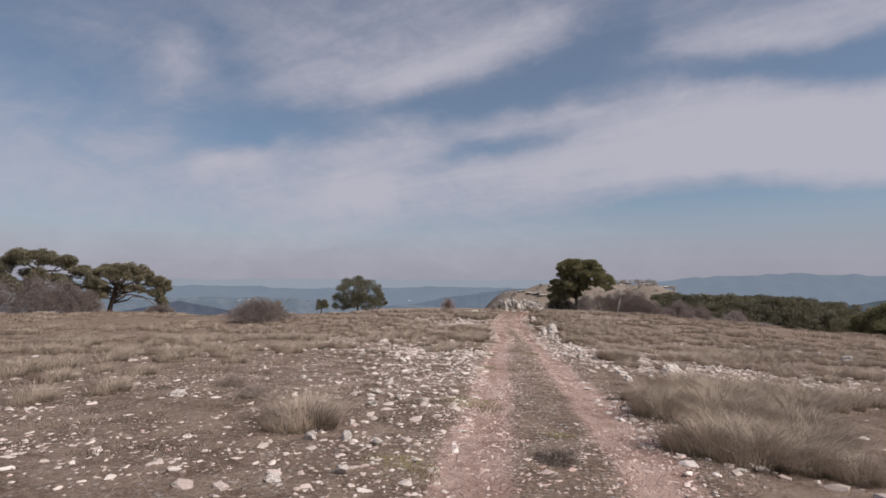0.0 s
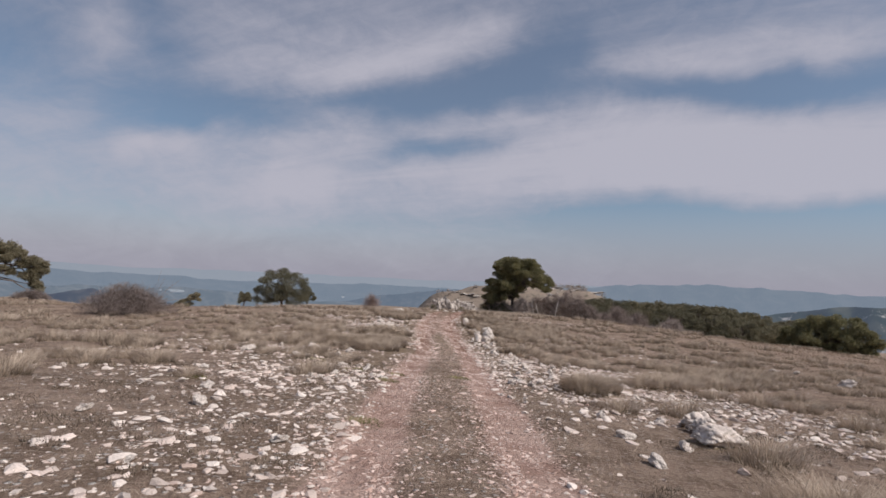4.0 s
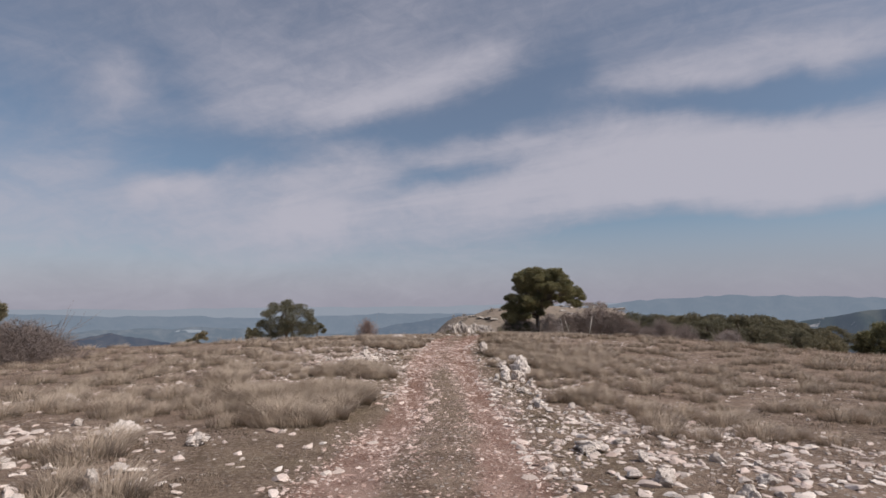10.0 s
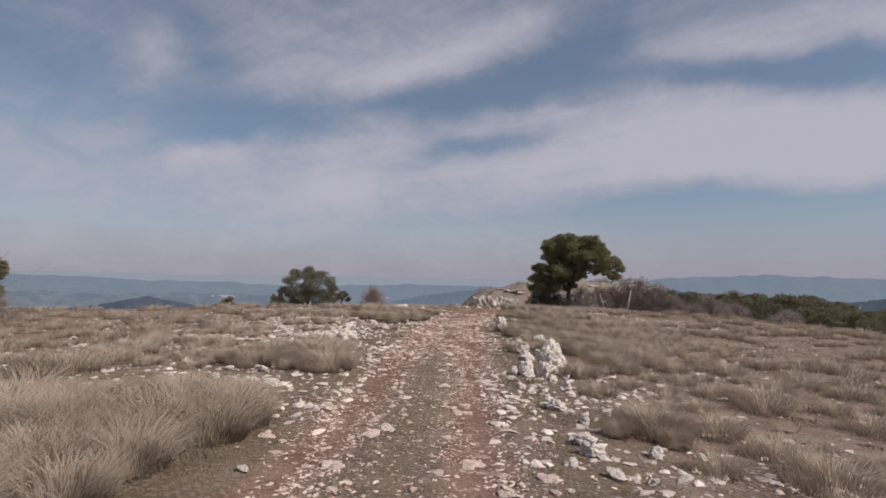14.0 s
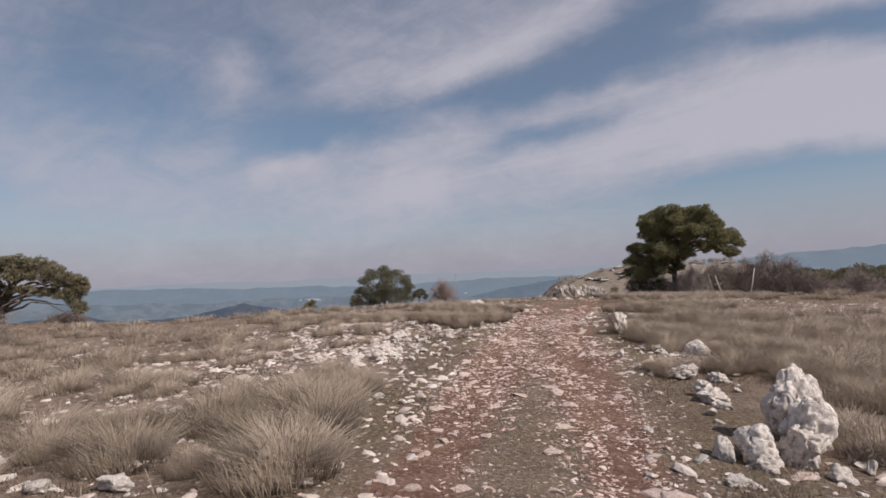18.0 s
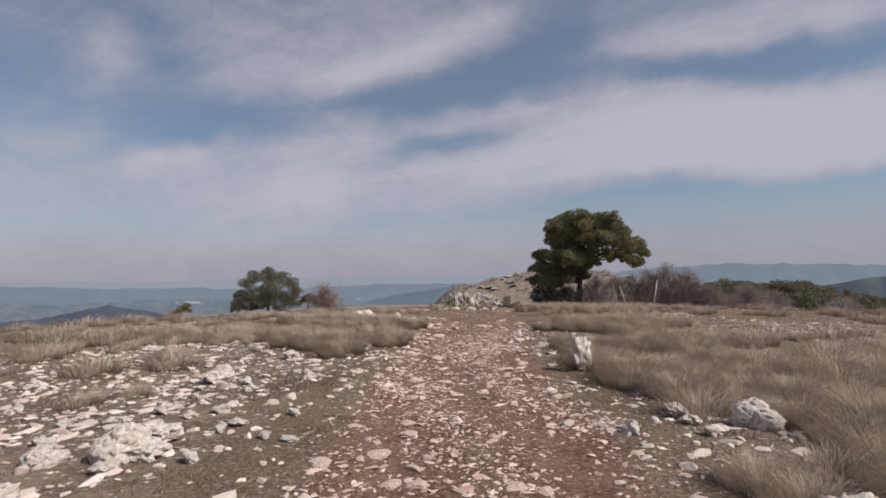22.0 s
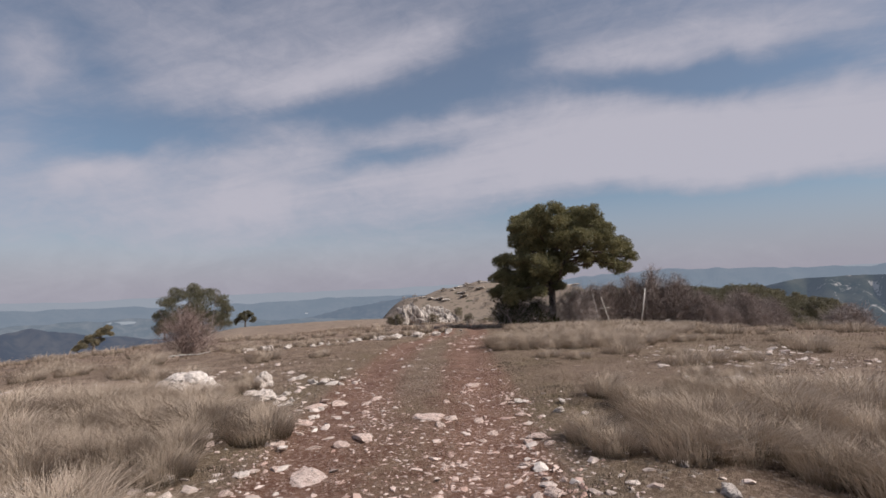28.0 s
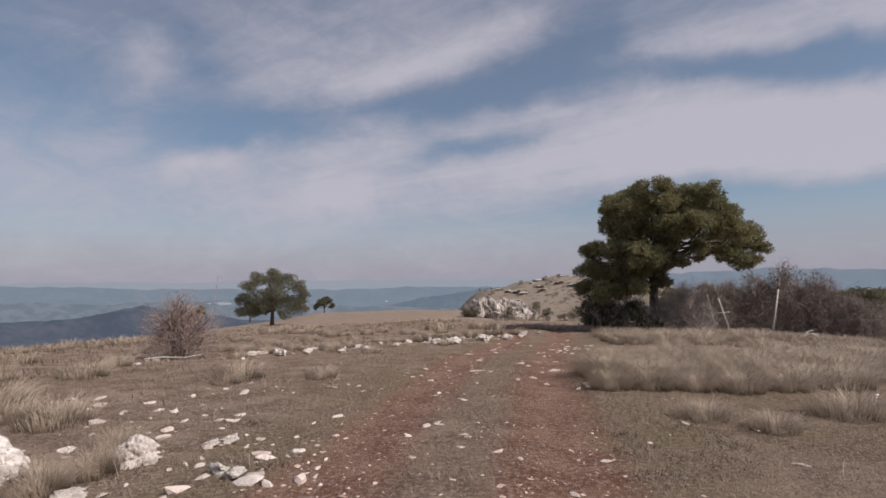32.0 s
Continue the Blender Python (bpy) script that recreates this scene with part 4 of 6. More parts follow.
# ---- rocks ----
def rock_mesh(name, seed, level=3, cuts=11, rough=0.1, pits=0.05):
    """A lump of limestone, about 1 m across: a ball cut by flat breaks, then worn and pitted."""
    r = np.random.RandomState(seed)
    bm = bmesh.new()
    bmesh.ops.create_icosphere(bm, subdivisions=level, radius=0.62)
    planes = []
    for _ in range(cuts):
        n = r.normal(size=3)
        n /= np.linalg.norm(n)
        planes.append((n, r.uniform(0.24, 0.46)))
    for v in bm.verts:
        p = np.array(v.co)
        for n, d in planes:
            over = p @ n - d
            if over > 0:
                p = p - n * over * 0.9
        q = Vector(p)
        lump = 0.35 * rough * noise.fractal(q * 6.0 + Vector((0, 0, seed * 2.3)), 0.8, 2.0, 4)
        worn = lump + rough * noise.fractal(q * 2.3 + Vector((seed * 3.1, 0, 0)), 1.0, 2.0, 4)
        cleft = max(0.0, 1 - abs(noise.noise(q * 3.6 + Vector((seed * 1.3, seed, 0)))) * 9)
        worn -= 0.09 * cleft * cleft
        hole = pits * min(0.0, noise.noise(q * 6.5 + Vector((0, seed * 1.7, 0)))) * 2
        v.co = q * (1 + worn + hole)
    low = min(v.co.z for v in bm.verts)
    high = max(v.co.z for v in bm.verts)
    for v in bm.verts:
        v.co.z = (v.co.z - low) / (high - low)
    data = bpy.data.meshes.new(name)
    bm.to_mesh(data)
    bm.free()
    data.polygons.foreach_set("use_smooth", [True] * len(data.polygons))
    data.materials.append(LIMESTONE)
    return data


ROCKS = [rock_mesh("rock", 100 + n, 4, 12 + n % 5, 0.3 + 0.05 * (n % 3), 0.1 + 0.03 * (n % 4)) for n in range(9)]
BIG_ROCKS = [rock_mesh("rock", 150 + n, 5, 9 + n % 4, 0.42, 0.2) for n in range(6)]
placed = []


def boulder(x, y, wide, high, kind=None, turn=None, label=""):
    n = len(placed)
    if any(math.hypot(x - q[0], y - q[1]) < 0.3 * (wide + q[2]) for q in placed):
        return None
    kind = n % len(ROCKS) if kind is None else kind
    ob = new("rock", BIG_ROCKS[n % 6] if wide >= 0.27 else ROCKS[kind])
    turn = (n * 137.5) % 360 if turn is None else turn
    flat = "flat " if high < 0.45 * wide else ""
    ob.matrix_world = pose(x, y, float(ground_z(x, y)) - 0.25 * high, 0, 0, turn) @ Matrix.Diagonal((wide * (0.8 if wide >= 0.27 else 0.92), wide * (0.6 + 0.05 * (n % 7)), high * 1.25, 1))
    size = "large " if wide > 0.5 else "small " if wide < 0.2 else ""
    tagged(ob, label or size + flat + "pale grey limestone rock half sunk in the turf", "rock", "limestone rocks")
    placed.append((x, y, wide))
    return ob


for x, y, w, h in ((1.49, 36.41, 0.42, 0.10), (1.66, 36.16, 0.26, 0.09), (2.29, 36.52, 0.21, 0.09), (2.40, 36.68, 0.22, 0.08), (2.75, 36.32, 0.17, 0.07), (2.85, 37.14, 0.16, 0.07), (2.98, 36.27, 0.19, 0.04), (1.63, 37.12, 0.31, 0.10), (2.14, 37.12, 0.24, 0.10), (1.34, 39.50, 0.31, 0.14), (2.10, 41.02, 0.36, 0.15), (1.28, 36.84, 0.27, 0.07), (0.19, 37.91, 0.23, 0.07), (1.88, 36.92, 0.16, 0.06)):
    boulder(x, y, w, h)
for x, y, w, h in ((1.87, 36.48, 0.09, 0.06), (1.63, 36.69, 0.31, 0.06), (2.15, 38.26, 0.19, 0.08), (1.81, 38.47, 0.12, 0.07), (1.45, 38.43, 0.20, 0.07), (1.57, 37.89, 0.15, 0.06), (1.42, 37.82, 0.15, 0.05), (1.40, 40.61, 0.29, 0.07), (0.39, 40.44, 0.25, 0.06), (0.76, 36.88, 0.17, 0.07), (0.97, 36.80, 0.24, 0.04), (-0.93, 38.93, 0.23, 0.07), (-2.81, 41.91, 0.26, 0.12), (0.98, 38.64, 0.27, 0.06)):
    boulder(x, y, w, h)
for x, y, w, h in ((6.98, 36.99, 0.39, 0.14), (6.95, 36.63, 0.27, 0.10), (7.66, 37.28, 0.24, 0.12), (8.88, 41.88, 0.30, 0.11), (8.81, 43.52, 0.30, 0.11), (9.78, 39.65, 0.31, 0.11), (6.80, 37.46, 0.13, 0.04), (6.28, 36.64, 0.11, 0.03), (6.59, 38.24, 0.10, 0.04)):
    boulder(x, y, w, h)
for x, y, w, h in ((-2.39, 21.40, 0.46, 0.15), (-0.63, 22.19, 0.31, 0.15), (0.39, 21.87, 0.31, 0.14), (0.22, 20.04, 0.17, 0.18), (0.41, 18.35, 0.19, 0.09), (0.03, 18.45, 0.29, 0.06), (-3.59, 26.36, 0.31, 0.19), (-1.37, 21.22, 0.35, 0.08), (0.96, 17.32, 0.18, 0.07), (0.38, 16.58, 0.22, 0.09), (0.91, 16.32, 0.16, 0.05), (0.16, 15.86, 0.18, 0.05)):
    boulder(x, y, w, h)
for x, y, w, h in ((0.46, 15.83, 0.17, 0.06), (0.52, 16.26, 0.23, 0.04), (0.02, 15.88, 0.10, 0.07), (1.97, 15.68, 0.07, 0.06), (2.23, 15.81, 0.06, 0.04), (1.10, 16.55, 0.29, 0.06), (1.32, 16.36, 0.23, 0.05), (0.20, 17.54, 0.20, 0.06), (-0.08, 17.73, 0.21, 0.06), (0.52, 17.04, 0.19, 0.06), (-0.55, 17.25, 0.22, 0.04), (-1.68, 18.94, 0.23, 0.04), (-1.72, 19.53, 0.22, 0.04)):
    boulder(x, y, w, h)
for x, y, w, h in ((5.14, 21.95, 0.40, 0.15), (5.27, 20.30, 0.29, 0.13), (5.03, 19.10, 0.17, 0.10), (5.78, 19.84, 0.22, 0.13), (5.00, 20.40, 0.22, 0.09), (5.22, 18.03, 0.26, 0.06), (4.12, 16.00, 0.16, 0.07), (4.44, 16.45, 0.10, 0.07), (4.64, 16.03, 0.12, 0.04), (4.91, 16.57, 0.10, 0.06), (4.21, 17.32, 0.15, 0.07), (5.55, 18.87, 0.25, 0.07), (16.60, 28.56, 0.35, 0.14), (18.95, 26.61, 0.31, 0.17), (18.30, 27.14, 0.43, 0.12)):
    boulder(x, y, w, h)
boulder(-1.31, 5.36, 0.18, 0.08)
boulder(-0.96, 5.37, 0.18, 0.08)
boulder(-0.61, 5.16, 0.16, 0.07)
boulder(-1.28, 4.03, 0.15, 0.06)
boulder(-0.79, 4.25, 0.16, 0.07)
boulder(-1.91, 3.85, 0.10, 0.04)
boulder(5.28, 12.11, 0.57, 0.24)
boulder(-1.00, 8.17, 0.21, 0.09)
boulder(-0.62, 7.90, 0.20, 0.08)
boulder(6.51, 10.36, 0.21, 0.09)
boulder(5.57, 12.76, 0.53, 0.22)
boulder(-2.43, 9.23, 0.14, 0.06)
boulder(-0.92, 7.18, 0.17, 0.07)
boulder(5.77, 13.20, 0.64, 0.27)
boulder(3.92, 11.06, 0.26, 0.11)
boulder(4.68, 11.81, 0.26, 0.11)
boulder(0.18, 20.56, 0.24, 0.10)
boulder(-0.65, 10.36, 0.12, 0.05)
boulder(-1.89, 12.17, 0.19, 0.08)
boulder(16.99, 22.19, 0.61, 0.26)
boulder(-2.71, 22.22, 0.33, 0.14)
boulder(-1.59, 13.11, 0.11, 0.05)
boulder(-2.41, 21.52, 0.26, 0.11)
boulder(-0.70, 22.21, 0.29, 0.12)
boulder(0.20, 20.10, 0.17, 0.19)
boulder(0.42, 21.75, 0.27, 0.11)
boulder(5.14, 21.96, 0.28, 0.12)
boulder(5.20, 20.14, 0.19, 0.08)
boulder(0.08, 14.94, 0.14, 0.06)
boulder(-1.97, 16.36, 0.22, 0.09)
boulder(-1.29, 16.36, 0.14, 0.06)
boulder(-0.78, 22.53, 0.40, 0.17)
boulder(-0.86, 20.20, 0.23, 0.10)
boulder(0.05, 18.46, 0.20, 0.08)
boulder(0.39, 18.41, 0.17, 0.07)
boulder(0.47, 18.83, 0.11, 0.05)
boulder(5.03, 21.63, 0.27, 0.11)
boulder(5.06, 19.11, 0.10, 0.04)
boulder(5.76, 26.44, 0.33, 0.14)
boulder(5.68, 26.04, 0.36, 0.15)
boulder(5.35, 25.59, 0.17, 0.07)
boulder(5.74, 29.28, 0.22, 0.09)
boulder(5.83, 28.04, 0.38, 0.16)
boulder(6.01, 27.37, 0.22, 0.09)
boulder(5.94, 25.27, 0.14, 0.06)
boulder(6.31, 25.47, 0.16, 0.07)
boulder(2.57, 25.04, 0.12, 0.05)
boulder(1.86, 28.29, 0.31, 0.13)
boulder(-0.71, 27.34, 0.14, 0.06)
boulder(-0.27, 27.69, 0.14, 0.06)
boulder(6.44, 31.15, 0.46, 0.49)
boulder(5.94, 30.72, 0.27, 0.11)
boulder(6.37, 32.95, 0.42, 0.17)
boulder(5.62, 30.37, 0.18, 0.07)
boulder(5.62, 29.54, 0.14, 0.10)
boulder(5.94, 29.73, 0.15, 0.06)
boulder(6.33, 29.57, 0.18, 0.07)
boulder(6.74, 30.76, 0.14, 0.11)
boulder(5.53, 30.84, 0.14, 0.06)
boulder(1.45, 28.56, 0.27, 0.11)
boulder(1.67, 28.71, 0.10, 0.04)
boulder(1.75, 29.07, 0.14, 0.06)
boulder(1.26, 29.77, 0.26, 0.11)
boulder(0.78, 29.69, 0.21, 0.09)
boulder(0.87, 28.88, 0.21, 0.09)
boulder(0.33, 28.69, 0.17, 0.07)
boulder(0.23, 33.67, 0.27, 0.11)
boulder(1.89, 36.20, 0.44, 0.18)
boulder(7.81, 37.16, 0.34, 0.14)
boulder(2.39, 32.93, 0.16, 0.07)
boulder(7.03, 36.91, 0.34, 0.14)
boulder(6.96, 33.58, 0.14, 0.06)
boulder(6.42, 32.57, 0.18, 0.07)
boulder(6.13, 32.05, 0.10, 0.04)
boulder(7.98, 35.24, 0.21, 0.09)
boulder(5.36, 31.80, 0.12, 0.05)
boulder(1.51, 34.88, 0.32, 0.13)
boulder(1.88, 35.81, 0.40, 0.17)
boulder(1.09, 33.51, 0.16, 0.07)
boulder(1.81, 35.45, 0.21, 0.09)
boulder(0.86, 35.12, 0.22, 0.09)
boulder(7.96, 34.95, 0.18, 0.07)
boulder(6.97, 34.16, 0.33, 0.14)
boulder(1.48, 39.07, 0.43, 0.18)
boulder(2.04, 40.95, 0.26, 0.11)
boulder(2.70, 36.38, 0.10, 0.04)
boulder(2.36, 34.88, 0.15, 0.06)
boulder(1.64, 37.08, 0.41, 0.12)
boulder(2.28, 36.52, 0.16, 0.07)
boulder(2.39, 36.70, 0.15, 0.06)
boulder(2.84, 37.11, 0.11, 0.05)
boulder(1.59, 36.24, 0.27, 0.11)
boulder(1.30, 36.83, 0.16, 0.07)
boulder(6.93, 36.60, 0.17, 0.07)
boulder(0.22, 37.88, 0.13, 0.05)
boulder(2.11, 38.16, 0.14, 0.06)
boulder(9.59, 39.49, 0.24, 0.10)
boulder(2.16, 37.06, 0.17, 0.07)
boulder(1.98, 42.38, 0.34, 0.14)
boulder(7.95, 42.39, 0.21, 0.06)
boulder(10.30, 45.73, 0.38, 0.15)
boulder(7.83, 43.21, 0.09, 0.04)
boulder(7.82, 42.73, 0.14, 0.06)
boulder(3.52, 42.55, 0.13, 0.05)
boulder(1.92, 43.16, 0.20, 0.08)
boulder(0.69, 43.77, 0.23, 0.10)
boulder(7.70, 45.28, 0.18, 0.07)
boulder(4.13, 45.50, 0.12, 0.05)
boulder(3.67, 43.62, 0.09, 0.04)
boulder(10.30, 46.01, 0.15, 0.06)
boulder(7.90, 45.63, 0.12, 0.05)
boulder(5.02, 46.55, 0.11, 0.05)
boulder(4.53, 49.25, 0.24, 0.08)
boulder(4.83, 48.31, 0.21, 0.09)
boulder(7.44, 45.92, 0.18, 0.04)
boulder(10.15, 45.43, 0.14, 0.06)
boulder(10.13, 46.36, 0.11, 0.05)
boulder(4.99, 48.16, 0.20, 0.08)
boulder(3.05, 56.93, 0.43, 0.18)
boulder(3.52, 57.53, 0.34, 0.14)
boulder(4.29, 58.03, 0.30, 0.12)
boulder(4.79, 59.60, 0.26, 0.11)
boulder(5.58, 60.23, 0.30, 0.13)
boulder(6.82, 61.36, 0.44, 0.18)
boulder(7.36, 61.16, 0.51, 0.22)
boulder(8.66, 62.83, 0.55, 0.24)
boulder(9.56, 63.99, 0.55, 0.22)
boulder(10.58, 65.94, 0.47, 0.20)
row = random.Random(3)
for n in range(44):
    k = n / 43 + row.uniform(-0.015, 0.015)
    w = row.choice((0.1, 0.13, 0.16, 0.2, 0.26, 0.34))
    boulder(2.6 + 8.4 * k - 1.0 * math.sin(3.14 * k) + row.uniform(-0.3, 0.3), 56.8 + 9.4 * k + 0.3 * math.sin(3.14 * k) + row.uniform(-0.35, 0.35), w, w * row.uniform(0.28, 0.48), label="white limestone rock in a low row across the turf")
pick = random.Random(9)
tries = 0
while len(placed) < 300 and tries < 6000:
    tries += 1
    y = pick.uniform(2, 46)
    x = float(track_x(y)) + pick.choice((-1, 1)) * pick.uniform(1.2, 5.5)
    if pick.random() < float(stony_at(x, y)) ** 2 * 0.5 and all(math.hypot(x - q[0], y - q[1]) > 0.3 for q in placed):
        w = pick.uniform(0.12, 0.24)
        boulder(x, y, w, w * pick.uniform(0.35, 0.6))
for x, y, w, h in ((5.65, 29.62, 0.25, 0.24), (5.94, 29.77, 0.23, 0.16), (6.41, 29.71, 0.33, 0.16), (6.79, 30.78, 0.29, 0.22), (6.58, 34.43, 0.42, 0.22), (6.50, 33.25, 0.33, 0.2), (5.74, 30.98, 0.24, 0.16),
                   (6.30, 30.90, 0.41, 0.3), (5.68, 30.41, 0.32, 0.14), (6.40, 30.58, 0.20, 0.12), (6.17, 32.35, 0.17, 0.08), (6.5, 31.2, 0.4, 0.3),
                   (4.16, 47.35, 0.32, 0.15), (4.41, 46.96, 0.13, 0.06), (4.57, 46.90, 0.12, 0.06), (4.61, 47.05, 0.10, 0.05), (3.93, 47.90, 0.28, 0.07), (4.49, 47.61, 0.12, 0.06), (4.41, 49.16, 0.18, 0.06), (4.93, 48.37, 0.19, 0.12), (2.77, 47.92, 0.20, 0.1)):
    boulder(x, y, w, h)
# broad slabs of pink stone trodden into the track
SLABS = [rock_mesh("slab", 450 + n, 4, 14, 0.22, 0.05) for n in range(5)]
for data in SLABS:
    data.materials[0] = PINK_STONE
slab_r = random.Random(21)
slab_spots = [(4.97, 44.2, 0.5), (6.26, 45.5, 0.42), (7.2, 47.3, 0.4), (5.21, 46.98, 0.36), (4.93, 46.56, 0.2), (5.5, 44.9, 0.3)]
for n in range(300):
    y = slab_r.uniform(24, 47) if n < 265 else slab_r.uniform(52, 63)
    slab_spots.append((float(track_x(y)) + slab_r.choice((-1, 1)) * float(gauge(y)) + slab_r.gauss(0, 0.36), y, slab_r.choice((0.1, 0.12, 0.14, 0.16, 0.2, 0.26))))
for n, (x, y, w) in enumerate(slab_spots):
    ob = new("flat_stone", SLABS[n % 5])
    ob.matrix_world = pose(x, y, float(ground_z(x, y)) - 0.03, slab_r.uniform(-4, 4), slab_r.uniform(-4, 4), slab_r.uniform(0, 360)) @ Matrix.Diagonal((w, w * slab_r.uniform(0.55, 0.85), 0.05 + 0.05 * w, 1))
    tagged(ob, "flat pinkish stone slab sunk in the red track", "rock", "track slabs")
# the upright marker stone and the knobbly boulder of the rock pile
MARKER = rock_mesh("rock", 301, 5, 9, 0.5, 0.2)
stone = new("standing_stone", MARKER)
stone.matrix_world = pose(6.8, 39.5, float(ground_z(6.8, 39.5)) - 0.06, 4, -6, 30) @ Matrix.Diagonal((0.33, 0.28, 0.64, 1))
placed.append((6.8, 39.3, 1.2))
tagged(stone, "white upright limestone set on end beside the track", "rock")
def knobbly(name, seed, lumps, level=4):
    """A boulder weathered into knobs: rounded lumps (x, y, z, radius) grown into one another, with pits and clefts."""
    bm = bmesh.new()
    bmesh.ops.create_icosphere(bm, subdivisions=level, radius=1.0)
    centres = [Vector(c[:3]) for c in lumps]
    heart = Vector((0, 0, 0.42))
    for v in bm.verts:
        way = v.co.normalized()
        out = 0.12
        for c, row in zip(centres, lumps):
            off = c - heart
            b = way.dot(off)
            room = b * b - off.length_squared + row[3] ** 2
            if room > 0:
                out = max(out, b + math.sqrt(room))
        p = heart + way * out
        p += way * 0.06 * noise.fractal(p * 5.0 + Vector((seed, 0, 0)), 1.0, 2.0, 4)
        hole = noise.noise(p * 9.0 + Vector((0, seed, 0)))
        cleft = max(0.0, 1 - abs(noise.noise(p * 3.2 + Vector((seed * 1.7, 0, seed)))) * 8)
        v.co = p - way * (0.34 * max(0.0, hole - 0.3) + 0.055 * cleft * cleft)
    data = bpy.data.meshes.new(name)
    bm.to_mesh(data)
    bm.free()
    data.polygons.foreach_set("use_smooth", [True] * len(data.polygons))
    data.materials.append(LIMESTONE)
    return data


KNOB = knobbly("rock", 5, ((-0.18, 0, 0.5, 0.34), (0.12, 0.05, 0.6, 0.32), (0.05, 0.1, 0.82, 0.2), (0.3, -0.1, 0.4, 0.26), (0.22, 0, 0.15, 0.3), (0.0, -0.1, 0.1, 0.3), (-0.1, 0.1, 0.78, 0.16), (0.36, 0.1, 0.22, 0.2)), 6)
knob = new("boulder", KNOB)
knob.matrix_world = pose(6.6, 31.5, float(ground_z(6.6, 31.5)) - 0.08) @ Matrix.Diagonal((0.52, 0.44, 0.74, 1))
tagged(knob, "big knobbly pitted limestone boulder in a rock pile", "rock", "rock pile")

BLOCK = knobbly("rock", 9, ((-0.5, 0, 0.3, 0.42), (-0.15, 0.1, 0.5, 0.45), (0.25, 0, 0.55, 0.42), (0.55, 0, 0.35, 0.4), (0.1, -0.3, 0.2, 0.42), (-0.4, -0.25, 0.15, 0.36), (0.4, 0.1, 0.7, 0.25), (0.5, -0.25, 0.15, 0.36)), 6)
LUMP = knobbly("rock", 12, ((-0.2, 0, 0.35, 0.4), (0.2, 0.1, 0.5, 0.36), (0.05, -0.1, 0.68, 0.28), (0.3, 0, 0.2, 0.34), (-0.15, -0.15, 0.1, 0.36)), 5)
for data, x, y, w, h, turn, label in ((BLOCK, 2.9, 48.3, 0.5, 0.4, 0, "large white limestone block with a pitted broken surface"), (LUMP, 4.0, 48.66, 0.27, 0.31, 20, "white pitted limestone rock behind a grass tussock"),
                                      (LUMP, 1.8, 35.78, 0.36, 0.34, 40, "white lumpy limestone rock on the stony patch"), (LUMP, 1.34, 35.62, 0.24, 0.2, 200, "white lumpy limestone rock on the stony patch"), (LUMP, 7.52, 36.45, 0.4, 0.34, 120, "white rounded limestone rock beside the grass"),
                                      (LUMP, 6.0, 30.95, 0.38, 0.34, 80, "white limestone rock leaning in the rock pile"), (LUMP, 1.45, 39.4, 0.34, 0.26, 130, "white lumpy limestone rock on the stony patch"), (BLOCK, 5.45, 12.6, 0.24, 0.18, 200, "pale lumpy limestone rock in the stones beside the track"),
                                      (LUMP, 5.75, 13.2, 0.26, 0.17, 300, "pale lumpy limestone rock in the stones beside the track")):
    ob = new("boulder", data)
    ob.matrix_world = pose(x, y, float(ground_z(x, y)) - 0.05, 0, 0, turn) @ Matrix.Diagonal((w, w * 0.85, h, 1))
    tagged(ob, label, "rock", "big rocks")
    placed.append((x, y, w))

# the craggy outcrop beyond the hilltop
outcrop = root("rock_outcrop", 29.4, 188)
tagged(outcrop, "craggy grey limestone outcrop with upright fissured faces", "rock")
CRAGS = [rock_mesh("crag", 400 + n, 5, 9, 0.24, 0.12) for n in range(4)]
for data in CRAGS:
    data.materials[0] = CRAG_STONE
for n, (dx, dyy, w, h) in enumerate(((-6.4, 0, 5.0, 6.2), (-4.0, 0.6, 5.6, 6.8), (-1.5, 0.3, 5.0, 6.0), (1.1, 0.6, 5.2, 5.6), (3.8, 0.2, 5.2, 5.0), (6.2, -0.4, 4.6, 3.8), (7.8, -0.8, 3.2, 2.3), (-9.8, -0.5, 4.0, 3.0), (-2.6, -2.2, 3.6, 2.4), (3.0, -2.4, 4.0, 2.6))):
    ob = part("crag", CRAGS[n % 4], outcrop)
    ob.matrix_local = pose(dx, dyy, -0.8, 0, 0, n * 77) @ Matrix.Diagonal((w * 1.1, w, h + 0.9, 1))
for n, (x, y, w, h) in enumerate(((18.4, 186, 4, 3.6), (20.6, 185, 3.2, 3.9), (30.2, 184.6, 4.2, 4.6), (38.0, 187, 4.4, 6.6), (41.5, 189, 4.4, 4.6), (47, 194, 4, 3.0), (53, 205, 5, 3.5), (36, 215, 5, 4.5), (62, 230, 6, 4))):
    shrub(x, y, w, h, "dark green bush growing by the rock outcrop", 500 + n, foliage_mat=OLIVE, twigs=300, stems=4, group="bushes by the outcrop", leaves=3600, length=0.8, thick=0.02)


